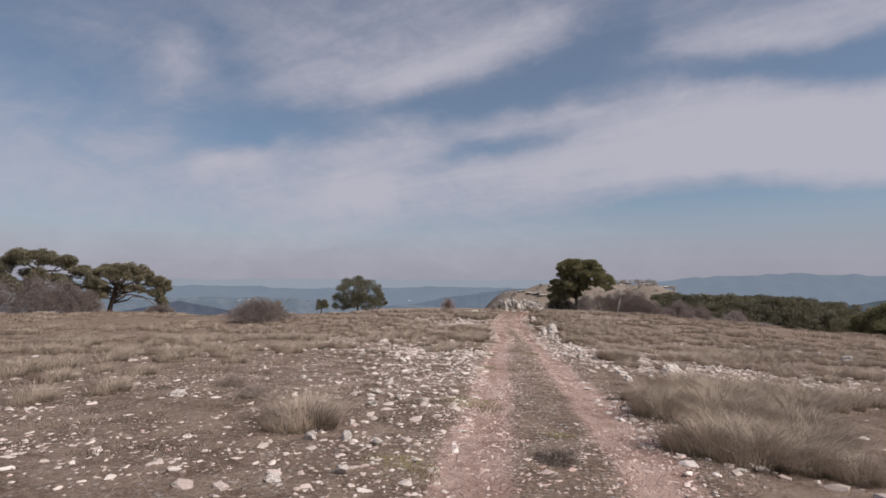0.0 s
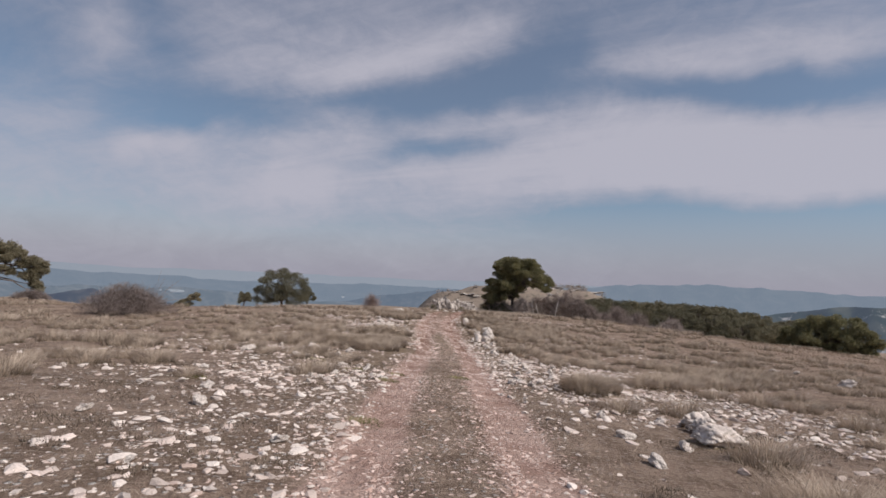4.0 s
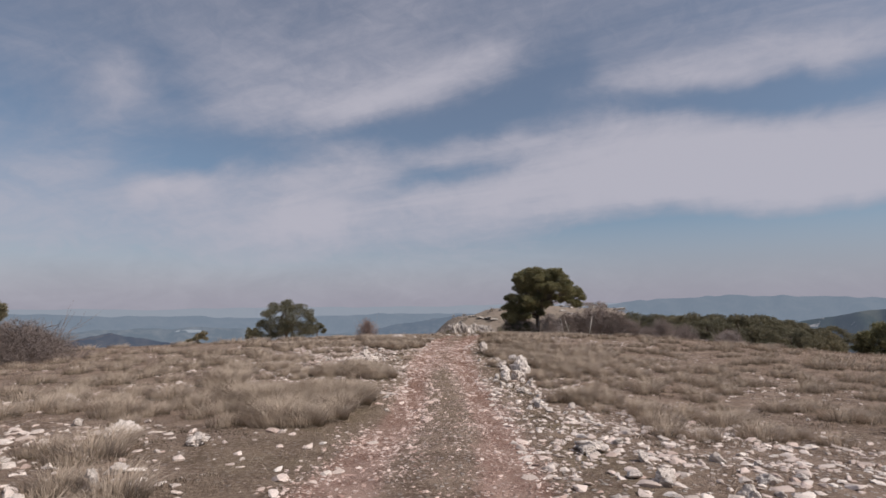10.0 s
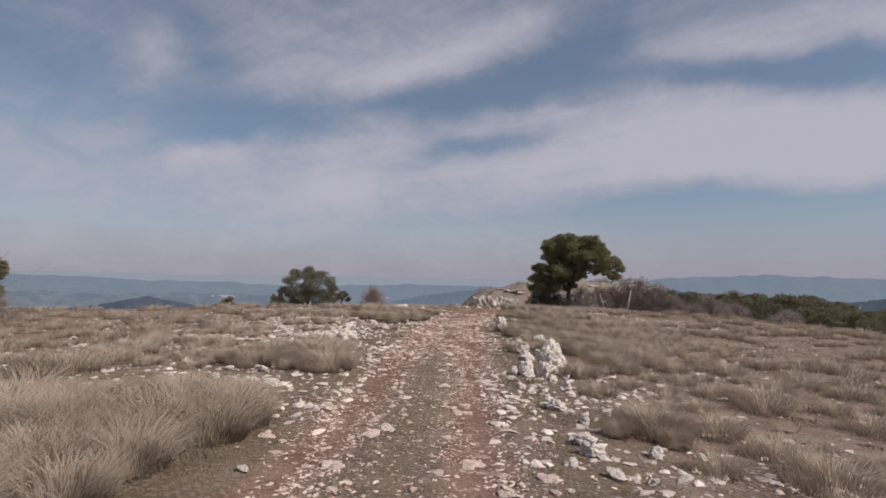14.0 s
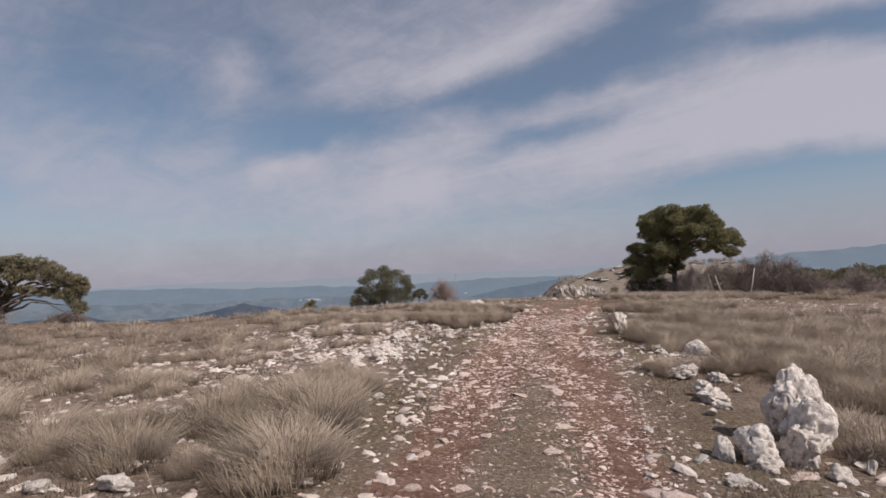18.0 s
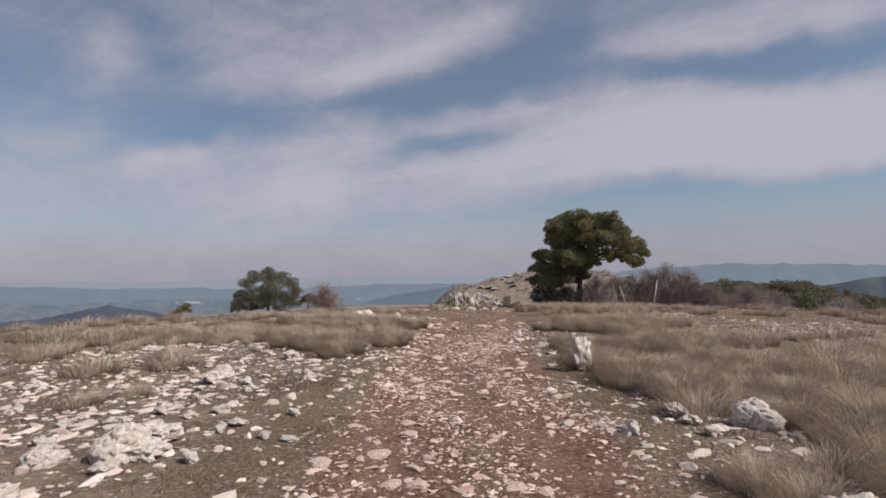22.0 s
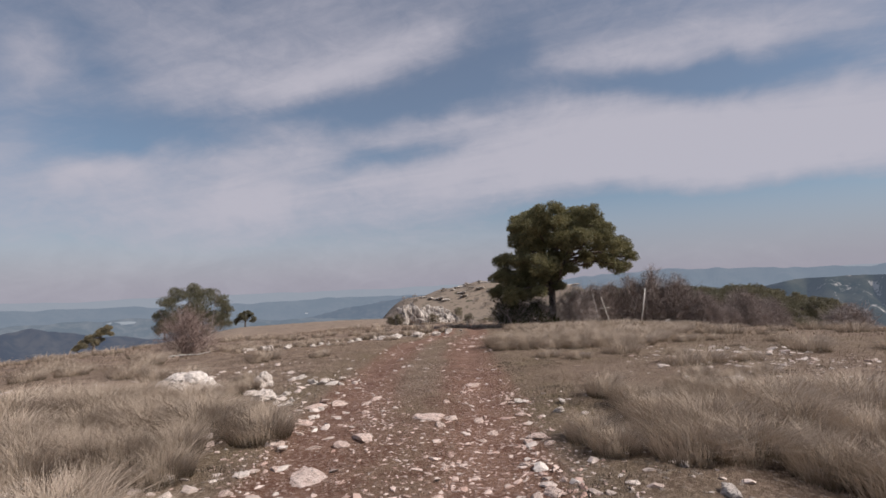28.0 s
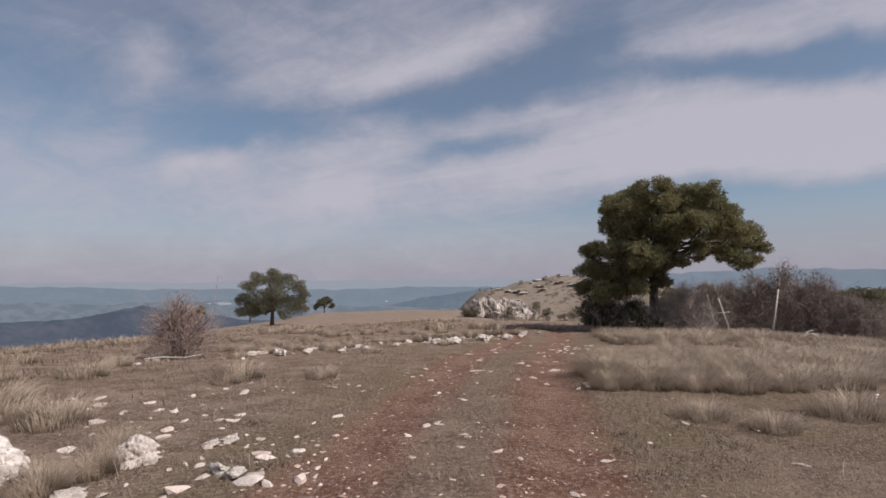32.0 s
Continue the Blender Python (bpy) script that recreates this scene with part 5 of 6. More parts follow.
# bare rock and bushes along the crest of the far knoll
knoll = root("rocky_knoll", 135, 440)
tagged(knoll, "bare pinkish rock along the crest of a far knoll", "rock")
bushy = random.Random(31)
KNOLL_CRAGS = [rock_mesh("crag", 420 + n, 4, 12, 0.5, 0.22) for n in range(3)]
for data in KNOLL_CRAGS:
    data.materials[0] = CRAG_STONE
for n in range(44):
    k = n / 43
    x, y = 62 + 126 * k + bushy.uniform(-2, 2), 440 + bushy.uniform(-40, 16)
    w = bushy.uniform(3.5, 8) * (1.25 if k > 0.6 else 1.0)
    ob = part("crag", KNOLL_CRAGS[n % 3], knoll)
    ob.matrix_local = pose(x - 135, y - 440, float(ground_z(x, y)) - float(ground_z(135, 440)) - 0.9, 0, 0, n * 61) @ Matrix.Diagonal((w * 1.4, w, bushy.uniform(1.2, 2.3), 1))
knoll_bush = shrub(101, 440, 5, 3.0, "dark bush on the slope of the far knoll", 540, foliage_mat=OLIVE, twigs=120, stems=3, group="bushes on the knoll", leaves=300, length=0.9, thick=0.04)
for n in range(64):
    x, y = (bushy.uniform(45, 185), bushy.uniform(330, 450)) if n < 46 else (bushy.uniform(150, 192), bushy.uniform(425, 455))
    copy = copy_thing(knoll_bush, pose(x, y, float(ground_z(x, y)) - 0.2, 0, 0, bushy.uniform(0, 360)))
    k = bushy.uniform(0.7, 1.8)
    copy.scale = (k, k, k * bushy.uniform(0.7, 1.1))


def hull_stone(seed, corners=11):
    """Corners and faces of a small angular stone, about 1 across."""
    r = np.random.RandomState(seed)
    bm = bmesh.new()
    for p in r.normal(size=(corners, 3)):
        p = p / np.linalg.norm(p) * r.uniform(0.42, 0.55)
        bm.verts.new(p * np.array([1, 0.85, 0.6]))
    made = bmesh.ops.convex_hull(bm, input=bm.verts)
    bmesh.ops.delete(bm, geom=[v for v in bm.verts if not v.link_faces], context="VERTS")
    bm.verts.index_update()
    v, f = np.array([v.co for v in bm.verts]), np.array([[w.index for w in face.verts] for face in bm.faces if len(face.verts) == 3])
    bm.free()
    return v, f


PEBBLES = [hull_stone(600 + n, 16) for n in range(12)]
CHIPS = [hull_stone(630 + n, 8) for n in range(12)]


def strew(name, x, y, size, flat, red, label, seed, kinds=PEBBLES):
    """Thousands of loose stones as one mesh."""
    r = np.random.RandomState(seed)
    z = ground_z(x, y)
    which = r.randint(0, len(kinds), len(x))
    verts, faces, tone, start = [], [], [], 0
    for k, (pv, pf) in enumerate(kinds):
        i = np.nonzero(which == k)[0]
        a = r.uniform(0, 6.283, len(i))
        t = r.normal(size=len(i)) * 0.14
        c, s = np.cos(a), np.sin(a)
        sx = size[i] * r.uniform(0.75, 1.4, len(i))
        sy = size[i] * r.uniform(0.6, 1.1, len(i))
        lx, ly, lz = pv[None, :, 0] * sx[:, None], pv[None, :, 1] * sy[:, None], pv[None, :, 2] * (size[i] * flat[i])[:, None]
        lz = lz + lx * np.sin(t)[:, None]
        px, py_, pz = lx * c[:, None] - ly * s[:, None] + x[i, None], lx * s[:, None] + ly * c[:, None] + y[i, None], lz + (z[i] + 0.03 * size[i] * flat[i])[:, None]
        verts.append(np.stack([px, py_, pz], 2).reshape(-1, 3))
        faces.append((pf[None] + (start + np.arange(len(i)) * len(pv))[:, None, None]).reshape(-1, 3))
        tone.append(np.repeat(red[i], len(pv)))
        start += len(i) * len(pv)
    data = mesh_object(name, np.concatenate(verts), np.concatenate(faces), RUBBLE)
    set_float(data, "red", np.concatenate(tone))
    return tagged(new(name, data), label, "stones", kind="stuff")


rs = np.random.RandomState(77)
sx, sy = rs.uniform(-11, 17, 120000), rs.uniform(-1, 64, 120000)
off = np.abs(sx - track_x(sy))
chosen = (rs.uniform(0, 1, 120000) < stony_at(sx, sy) ** 1.6 * 0.8 * (1 - 0.55 * smooth(2.0, 3.5, off) * smooth(16, 9, sy)) * (1 - 0.5 * smooth(2.5, 4.5, off) * (sx < track_x(sy)) * smooth(6, 9, sy) * smooth(18, 14, sy)) * np.exp(-(np.maximum(off - 3, 0) / 9) ** 2)) & (off > 0.9)
sx, sy = sx[chosen], sy[chosen]
size = (0.035 + 0.06 * rs.gamma(1.1, 0.9, len(sx))) * (1 - 0.22 * smooth(17, 12, sy) * (sx < track_x(sy)))
strew("loose_stones", sx, sy, np.minimum(size, 0.2), rs.uniform(0.4, 0.9, len(sx)), np.clip(rs.normal(size=len(sx)) * 0.2 + 0.15, 0, 1) , "loose pale limestone rubble strewn over the turf", 1)
count = 95000
tx_y = rs.uniform(-1, 62, count)
mid_way = smooth(30, 36, tx_y) * smooth(50, 44, tx_y)
tx_off = rs.normal(size=count) * (0.3 + 0.16 * mid_way) + rs.choice([-1, 1], count) * (rs.uniform(0, 1, count) > 0.07 + 0.13 * mid_way) * gauge(tx_y)
keep = rs.uniform(0, 1, count) < (0.95 - 0.88 * smooth(42, 50, tx_y)) * (0.5 + 0.5 * wave(tx_off * 3, tx_y, 91, 5))
tx_y, tx_off, mid_way = tx_y[keep], tx_off[keep], mid_way[keep]
size = 0.022 + (0.02 + 0.011 * mid_way) * rs.gamma(1.2, 0.8, len(tx_y)) * (1 - 0.3 * smooth(40, 50, tx_y))
strew("track_gravel", track_x(tx_y) + tx_off, tx_y, np.minimum(size, 0.24), rs.uniform(0.28, 0.55, len(tx_y)), np.clip(rs.normal(size=len(tx_y)) * 0.25 + 0.75, 0, 1), "pinkish broken stones trodden flat into the track", 2, CHIPS)


cy = rs.uniform(44, 56, 520)
cx = rs.uniform(3, 14, 520)
bare = wave(cx, cy, 95, 3.0) > 0.0
cx, cy = cx[bare], cy[bare]
strew("pale_chips", cx, cy, rs.uniform(0.03, 0.13, len(cx)), rs.uniform(0.25, 0.5, len(cx)), np.full(len(cx), 0.2), "small flat white stones showing through the red track and turf", 3)
gy = rs.uniform(0, 15, 15000)
gx = track_x(gy) - 0.9 - 6.5 * rs.uniform(0, 1, 15000) ** 1.2
scree = rs.uniform(0, 1, 15000) < (0.45 + 0.55 * wave(gx, gy, 97, 2.5)) * smooth(15, 11, gy)
gx, gy = gx[scree], gy[scree]
strew("turf_grit", gx, gy, (0.013 + 0.015 * rs.gamma(1.2, 0.9, len(gx))) * (1 + 0.45 * smooth(7, 4, gy)), rs.uniform(0.35, 0.7, len(gx)), np.clip(rs.normal(size=len(gx)) * 0.2 + 0.35, 0, 1), "small dull limestone chips scattered over thin brown turf", 3)


# ---- dry grass ----
def grass_arrays(seed, blades, spread, high, wide=0.0035, lean=(0.0, 0.0)):
    """Curved, tapered blades from one crown: corners, faces and the height along each blade."""
    r = np.random.RandomState(seed)
    a, k = r.uniform(0, 6.283, blades), np.sqrt(r.uniform(0, 1, blades))
    base = np.stack([np.cos(a) * k * spread * 0.55, np.sin(a) * k * spread * 0.55, np.full(blades, -0.02)], 1)
    tall = high * r.uniform(0.45, 1.1, blades) * (1 - 0.25 * k)
    fan = 0.15 + 0.75 * k * r.uniform(0.5, 1.2, blades)
    dx = np.cos(a) * fan + lean[0] + r.normal(size=blades) * 0.3
    dy_ = np.sin(a) * fan + lean[1] + r.normal(size=blades) * 0.3
    side = np.stack([-np.sin(a + 0.8), np.cos(a + 0.8), np.zeros(blades)], 1) * (wide * r.uniform(0.6, 1.4, blades))[:, None]
    rows = []
    for s, w in ((0.0, 1.0), (0.55, 0.75)):
        mid = base + np.stack([dx * tall * s * s * 0.8, dy_ * tall * s * s * 0.8, tall * (s - 0.22 * s * s)], 1)
        rows += [mid - side * w, mid + side * w]
    rows.append(base + np.stack([dx * tall * 0.95, dy_ * tall * 0.95, tall * 0.8], 1))
    verts = np.stack(rows, 1).reshape(-1, 3)
    i = np.arange(blades) * 5
    faces = np.concatenate([np.stack([i, i + 1, i + 3], 1), np.stack([i, i + 3, i + 2], 1), np.stack([i + 2, i + 3, i + 4], 1)])
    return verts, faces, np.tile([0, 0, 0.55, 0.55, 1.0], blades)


def grass_mesh(name, seed, blades, spread, high, wide=0.0035, mat=None, lean=(0.0, 0.0)):
    v, f, tip = grass_arrays(seed, blades, spread, high, wide, lean)
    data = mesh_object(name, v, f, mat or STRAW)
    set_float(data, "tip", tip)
    return data


TUFTS = [grass_mesh("tussock", 700 + n, 1500, 0.66, 0.52, 0.0028, None, (-0.16, 0.06)) for n in range(7)]
tufts = []


def tussock(x, y, wide):
    """A patch of tussock grass: one clump, or several grown together."""
    r = random.Random(len(tufts) * 31 + 5)
    for n in range(max(1, min(12, round((wide / 0.55) ** 1.8)))):
        a, k = r.uniform(0, 6.283), (r.uniform(0.25, 1) if n else 0) * max(0, wide - 0.5) / 2
        px_, py_ = x + math.cos(a) * k, y + math.sin(a) * k * 0.8
        if abs(px_ - float(track_x(py_))) < 1.35 or any(math.hypot(px_ - q[0], py_ - q[1]) < 0.32 for q in tufts):
            continue
        tufts.append((px_, py_, min(1.1, max(0.45, wide * 0.9) * r.uniform(0.75, 1.15))))


tussock(-1.59, 5.99, 1.08)
tussock(2.62, 5.37, 0.85)
tussock(2.92, 5.01, 0.95)
tussock(3.33, 4.91, 0.78)
tussock(3.57, 4.62, 0.59)
tussock(3.06, 8.23, 0.79)
tussock(-4.81, 7.63, 0.81)
tussock(-24.93, 30.92, 1.99)
tussock(-12.11, 22.07, 1.65)
tussock(-5.52, 13.51, 1.16)
tussock(-14.29, 20.16, 1.94)
tussock(1.33, 26.07, 1.68)
tussock(-8.11, 10.24, 0.98)
tussock(-4.65, 11.86, 0.68)
tussock(0.98, 23.56, 1.27)
tussock(1.65, 24.96, 1.02)
tussock(2.31, 30.06, 1.18)
tussock(-1.34, 28.95, 1.34)
tussock(-4.06, 35.92, 1.52)
tussock(8.45, 19.37, 1.04)
tussock(9.34, 25.23, 1.20)
tussock(9.16, 22.68, 0.85)
tussock(5.96, 17.63, 0.41)
tussock(17.89, 28.42, 1.85)
tussock(19.26, 34.74, 1.27)
tussock(9.55, 29.28, 1.23)
tussock(11.75, 29.07, 1.07)
tussock(6.79, 27.13, 1.03)
tussock(9.59, 33.33, 1.31)
tussock(11.01, 32.86, 1.30)
tussock(13.17, 33.32, 1.13)
tussock(17.45, 35.83, 1.31)
tussock(1.61, 24.31, 0.97)
tussock(2.07, 31.37, 1.24)
tussock(0.93, 30.24, 0.89)
tussock(6.82, 26.68, 0.56)
tussock(9.27, 28.83, 1.06)
tussock(7.85, 25.89, 0.65)
tussock(8.90, 26.36, 0.71)
tussock(6.24, 26.92, 0.41)
tussock(13.46, 32.04, 0.87)
tussock(-4.26, 34.75, 0.92)
tussock(-3.34, 35.61, 0.98)
tussock(0.24, 30.31, 0.72)
tussock(1.79, 30.81, 1.08)
tussock(1.91, 32.18, 1.33)
tussock(1.60, 30.11, 0.34)
tussock(-3.16, 39.24, 1.12)
tussock(6.44, 35.00, 0.62)
tussock(-2.64, 31.88, 0.81)
tussock(8.64, 33.07, 1.19)
tussock(8.42, 33.96, 0.98)
tussock(-5.51, 35.79, 1.01)
tussock(7.54, 40.04, 1.09)
tussock(8.98, 39.94, 1.07)
tussock(10.44, 39.66, 0.89)
tussock(1.84, 33.33, 0.83)
tussock(0.15, 31.06, 0.63)
tussock(-3.10, 38.74, 1.16)
tussock(2.95, 41.10, 1.02)
tussock(3.82, 42.23, 0.94)
tussock(6.45, 34.57, 0.70)
tussock(7.66, 35.16, 0.90)
tussock(7.36, 39.39, 0.84)
tussock(7.50, 38.19, 0.86)
tussock(-6.35, 40.36, 1.21)
tussock(7.35, 34.68, 0.77)
tussock(3.94, 42.89, 0.94)
tussock(8.80, 36.75, 1.05)
tussock(8.59, 38.96, 0.69)
tussock(9.87, 38.81, 0.79)
tussock(11.53, 38.83, 0.81)
tussock(7.61, 42.21, 0.92)
tussock(10.58, 42.00, 0.80)
tussock(1.47, 43.75, 0.95)
tussock(7.07, 38.36, 0.80)
tussock(7.17, 41.21, 1.01)
tussock(-3.19, 45.60, 1.10)
tussock(-4.95, 45.99, 1.13)
tussock(9.26, 39.59, 0.90)
tussock(8.84, 40.76, 0.79)
tussock(8.19, 41.60, 0.67)
tussock(7.55, 44.17, 0.74)
tussock(-1.59, 45.69, 1.11)
tussock(2.90, 42.69, 0.83)
tussock(3.37, 43.41, 1.08)
tussock(3.76, 44.42, 0.91)
tussock(4.37, 45.83, 0.80)
tussock(1.36, 45.79, 0.95)
tussock(8.04, 43.40, 0.82)
tussock(8.34, 42.79, 0.77)
tussock(2.44, 45.02, 0.85)
tussock(9.09, 44.15, 0.76)
tussock(4.45, 45.27, 0.75)
tussock(3.28, 44.79, 1.00)
tussock(3.69, 44.97, 0.79)
tussock(7.54, 43.70, 0.71)
tussock(9.31, 52.06, 0.98)
tussock(10.15, 51.96, 0.98)
tussock(11.09, 52.05, 1.14)
tussock(12.03, 51.78, 1.14)
tussock(13.65, 52.59, 0.92)
tussock(3.74, 48.86, 0.62)
tussock(3.99, 46.35, 0.86)
tussock(8.51, 45.70, 0.53)
tussock(8.59, 45.14, 0.70)
tussock(9.64, 45.54, 0.90)
tussock(10.35, 45.71, 0.72)
tussock(9.08, 51.67, 0.65)
tussock(10.81, 51.65, 0.67)
tussock(3.79, 48.43, 0.53)
tussock(8.96, 51.33, 0.78)
tussock(9.52, 51.37, 0.86)
tussock(10.13, 51.32, 0.86)
tussock(10.70, 51.20, 0.77)
tussock(11.49, 51.43, 0.88)
tussock(20.71, 60.45, 1.08)
tussock(2.25, 56.17, 0.76)
tussock(15.35, 60.78, 1.27)
tussock(17.74, 61.58, 1.34)
tussock(3.78, 48.25, 0.6)
tussock(3.66, 48.05, 0.5)
grow = random.Random(12)


def grass_patch(a, b, c, d, gap=0.5):
    """Tussocks grown close together over a four-cornered patch."""
    long = max(math.hypot(a[0] - b[0], a[1] - b[1]), math.hypot(c[0] - d[0], c[1] - d[1]))
    wide = max(math.hypot(a[0] - d[0], a[1] - d[1]), math.hypot(b[0] - c[0], b[1] - c[1]))
    for _ in range(int(long * wide / gap ** 2 * 1.6)):
        s, t = grow.random(), grow.random()
        x = (a[0] * (1 - s) + b[0] * s) * (1 - t) + (d[0] * (1 - s) + c[0] * s) * t
        y = (a[1] * (1 - s) + b[1] * s) * (1 - t) + (d[1] * (1 - s) + c[1] * s) * t
        if abs(x - float(track_x(y))) > 1.4 and all(math.hypot(x - q[0], y - q[1]) > gap * 0.8 for q in tufts) and all(math.hypot(x - q[0], y - q[1]) > 0.4 * q[2] for q in placed):
            tufts.append((x, y, grow.uniform(0.5, 1.15)))


grass_patch((2.4, 44.6), (4.0, 44.3), (3.5, 47.6), (0.2, 48.8))
grass_patch((7.3, 44.0), (8.9, 42.6), (11.6, 44.9), (8.7, 46.1))
grass_patch((8.9, 51.6), (13.1, 51.9), (17.0, 56.0), (9.9, 54.3), 0.42)
grass_patch((12.0, 60.5), (24.0, 63.0), (24.0, 66.5), (14.0, 66.5), 0.6)
grass_patch((6.9, 38.3), (7.6, 36.8), (11.7, 41.6), (6.9, 43.0))
grass_patch((0.9, 23.8), (2.0, 24.2), (1.8, 27.8), (-1.0, 26.8))
grass_patch((2.35, 5.1), (3.4, 4.5), (5.2, 7.2), (3.1, 8.3))
grass_patch((3.0, 7.7), (4.2, 6.8), (7.8, 9.7), (4.0, 9.4), 0.45)
grass_patch((7.3, 18.4), (9.3, 18.4), (17.0, 25.0), (8.8, 20.4), 0.6)
grass_patch((4.6, 15.6), (5.5, 15.5), (6.6, 16.8), (5.5, 17.3), 0.45)
grass_patch((1.1, 33.0), (1.9, 32.8), (2.5, 33.5), (1.3, 33.9), 0.42)
grass_patch((0.8, 23.9), (1.6, 24.1), (1.8, 27.8), (-1.3, 27.1), 0.45)
grass_patch((1.1, 30.9), (2.5, 31.1), (2.3, 32.8), (0.7, 32.0))
grass_patch((1.6, 43.4), (3.8, 43.9), (4.4, 46.2), (0.9, 46.0))
grass_patch((7.9, 33.6), (8.4, 31.8), (14.3, 41.0), (7.6, 41.2), 0.58)
grass_patch((-6.3, 45.4), (-1.6, 45.4), (4.0, 43.2), (2.5, 41.8), 0.58)


def grassy_at(x, y):
    """How thickly the tussocks stand, 0 to 1."""
    t = x - float(track_x(y))
    k = 0.5 + 0.6 * float(wave(x, y, 41, 6)) + 0.35 * float(wave(x * 0.4, y * 1.6, 43, 5))
    if t > 0:
        k = k * float(smooth(1.6, 3.2, t)) * (1 - 0.75 * math.exp(-((x - 7.5) / 3.2) ** 2 - ((y - 20) / 8) ** 2)) * (0.35 + 0.65 * float(smooth(8, 26, y)))
    else:
        k = k * float(smooth(1.8, 3.4, -t)) * (0.35 + 0.4 * float(smooth(9, 15, y))) * (1 - 0.85 * math.exp(-((x - 1.2) / 2.6) ** 2 - ((y - 39.5) / 7) ** 2))
    if t < 0 and y < 15:
        k *= 0.6 * float(smooth(4, 8, -t))
    if 43 < y < 66:
        k *= 0.3 if t < 0 or y < 60 else 0.8
    return k


for n in range(26):
    k = n / 25
    x, y = 2.4 + 8.4 * k - 1.0 * math.sin(3.14 * k) + grow.uniform(-0.3, 0.3), 57.3 + 9.4 * k + 0.3 * math.sin(3.14 * k) + grow.uniform(-0.2, 0.5)
    tufts.append((x, y, grow.uniform(0.4, 0.7)))
CLEAR = ((6.75, 39.2, 0.6), (7.8, 42.4, 0.8), (7.2, 41.9, 0.6), (7.0, 36.6, 0.5), (7.5, 36.3, 0.45))  # bare spots round single rocks
tufts = [q for q in tufts if all(math.hypot(q[0] - a, q[1] - b) > c for a, b, c in CLEAR)]
own = len(tufts)
tries = 0
while len(tufts) < own + 900 and tries < 9000:
    tries += 1
    y = grow.uniform(2, 68)
    x = float(track_x(y)) + grow.choice((-1, 1)) * (1.7 + abs(grow.gauss(0, 11)))
    if grow.random() < grassy_at(x, y) and all(math.hypot(x - q[0], y - q[1]) > 0.42 for q in tufts) and all(math.hypot(x - q[0], y - q[1]) > 0.45 * q[2] for q in placed):
        tufts.append((x, y, grow.uniform(0.5, 1.0)))
near_first = sorted(range(len(tufts)), key=lambda n: (n >= own, abs(tufts[n][0] - float(track_x(tufts[n][1])))))
single, rest = near_first[:290], near_first[290:]
for n in single:
    x, y, s = tufts[n]
    ob = new("grass_tussock", TUFTS[n % len(TUFTS)])
    ob.matrix_world = pose(x, y, float(ground_z(x, y)), 0, 0, (n * 97) % 360 * 0.25) @ Matrix.Diagonal((s * 1.1, s * 1.1, 0.35 + 0.65 * s, 1))
    tagged(ob, "straw-coloured dry tussock grass, its dull base darkened with painted shade", "grass", "tussocks")


def meadow(name, spots, variants, label):
    """Many clumps as one mesh."""
    verts, faces, tips, start = [], [], [], 0
    for n, (x, y, s) in enumerate(spots):
        v, f, tip = variants[n % len(variants)]
        a = n * 2.4
        c, q = math.cos(a), math.sin(a)
        z = float(ground_z(x, y))
        verts.append(np.stack([(v[:, 0] * c - v[:, 1] * q) * s + x, (v[:, 0] * q + v[:, 1] * c) * s + y, v[:, 2] * s + z], 1))
        faces.append(f + start)
        tips.append(tip)
        start += len(v)
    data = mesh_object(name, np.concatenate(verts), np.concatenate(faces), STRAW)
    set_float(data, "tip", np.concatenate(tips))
    return tagged(new(name, data), label, "grass", kind="stuff")


MID_TUFTS = [grass_arrays(790 + n, 520, 0.7, 0.5, 0.0042) for n in range(6)]
FAR_TUFTS = [grass_arrays(800 + n, 260, 0.8, 0.5, 0.007) for n in range(6)]
beside = [n for n in rest if abs(tufts[n][0] - float(track_x(tufts[n][1]))) < 8]
meadow("tussock_verge", [tufts[n] for n in beside], MID_TUFTS, "straw-coloured tussock grass beside the track")
meadow("tussock_field", [tufts[n] for n in rest if n not in set(beside)], FAR_TUFTS, "straw-coloured tussock grass spread over the hilltop")
away = []
while len(away) < 900:
    x, y = grow.uniform(-60, 75), grow.uniform(30, 150)
    near = x - float(track_x(y))
    if y < 68 and -14 < near < 16:
        continue
    if grow.random() < 0.35 + 0.5 * float(wave(x, y, 47, 14)):
        away.append((x, y, grow.uniform(0.7, 1.3)))
meadow("distant_tussocks", away, [grass_arrays(820 + n, 80, 1.1, 0.5, 0.02) for n in range(5)], "far dry tussocks on the slopes")

# short matted turf between the stones
TURF = straw("turf_blades", rgb(0.19, 0.135, 0.093), rgb(0.44, 0.335, 0.25), 0.2)
rt = np.random.RandomState(5)
count = 800000
bx, by = rt.uniform(-8, 16, count), np.where(rt.uniform(0, 1, count) < 0.7, rt.uniform(-1, 62, count), rt.uniform(42, 62, count))
off = np.abs(bx - track_x(by))
keep = (rt.uniform(0, 1, count) < (1 - 0.55 * stony_at(bx, by)) * np.exp(-(off / 6.5) ** 2)) & (rt.uniform(0, 1, count) < np.where(off < 1.3, 1 - 0.4 * smooth(42, 50, by), 1)) & (np.abs(off - gauge(by)) > 0.36 + 0.1 * rt.normal(size=count))
bx, by = bx[keep], by[keep]
n = len(bx)
bz = ground_z(bx, by)
straw_belt = smooth(40, 48, by)
a, tall = rt.uniform(0, 6.283, n), rt.uniform(0.015, 0.055, n) * (1 + 0.4 * straw_belt) * (0.7 + 0.6 * np.clip(wave(bx, by, 71, 1.1), 0, 1))
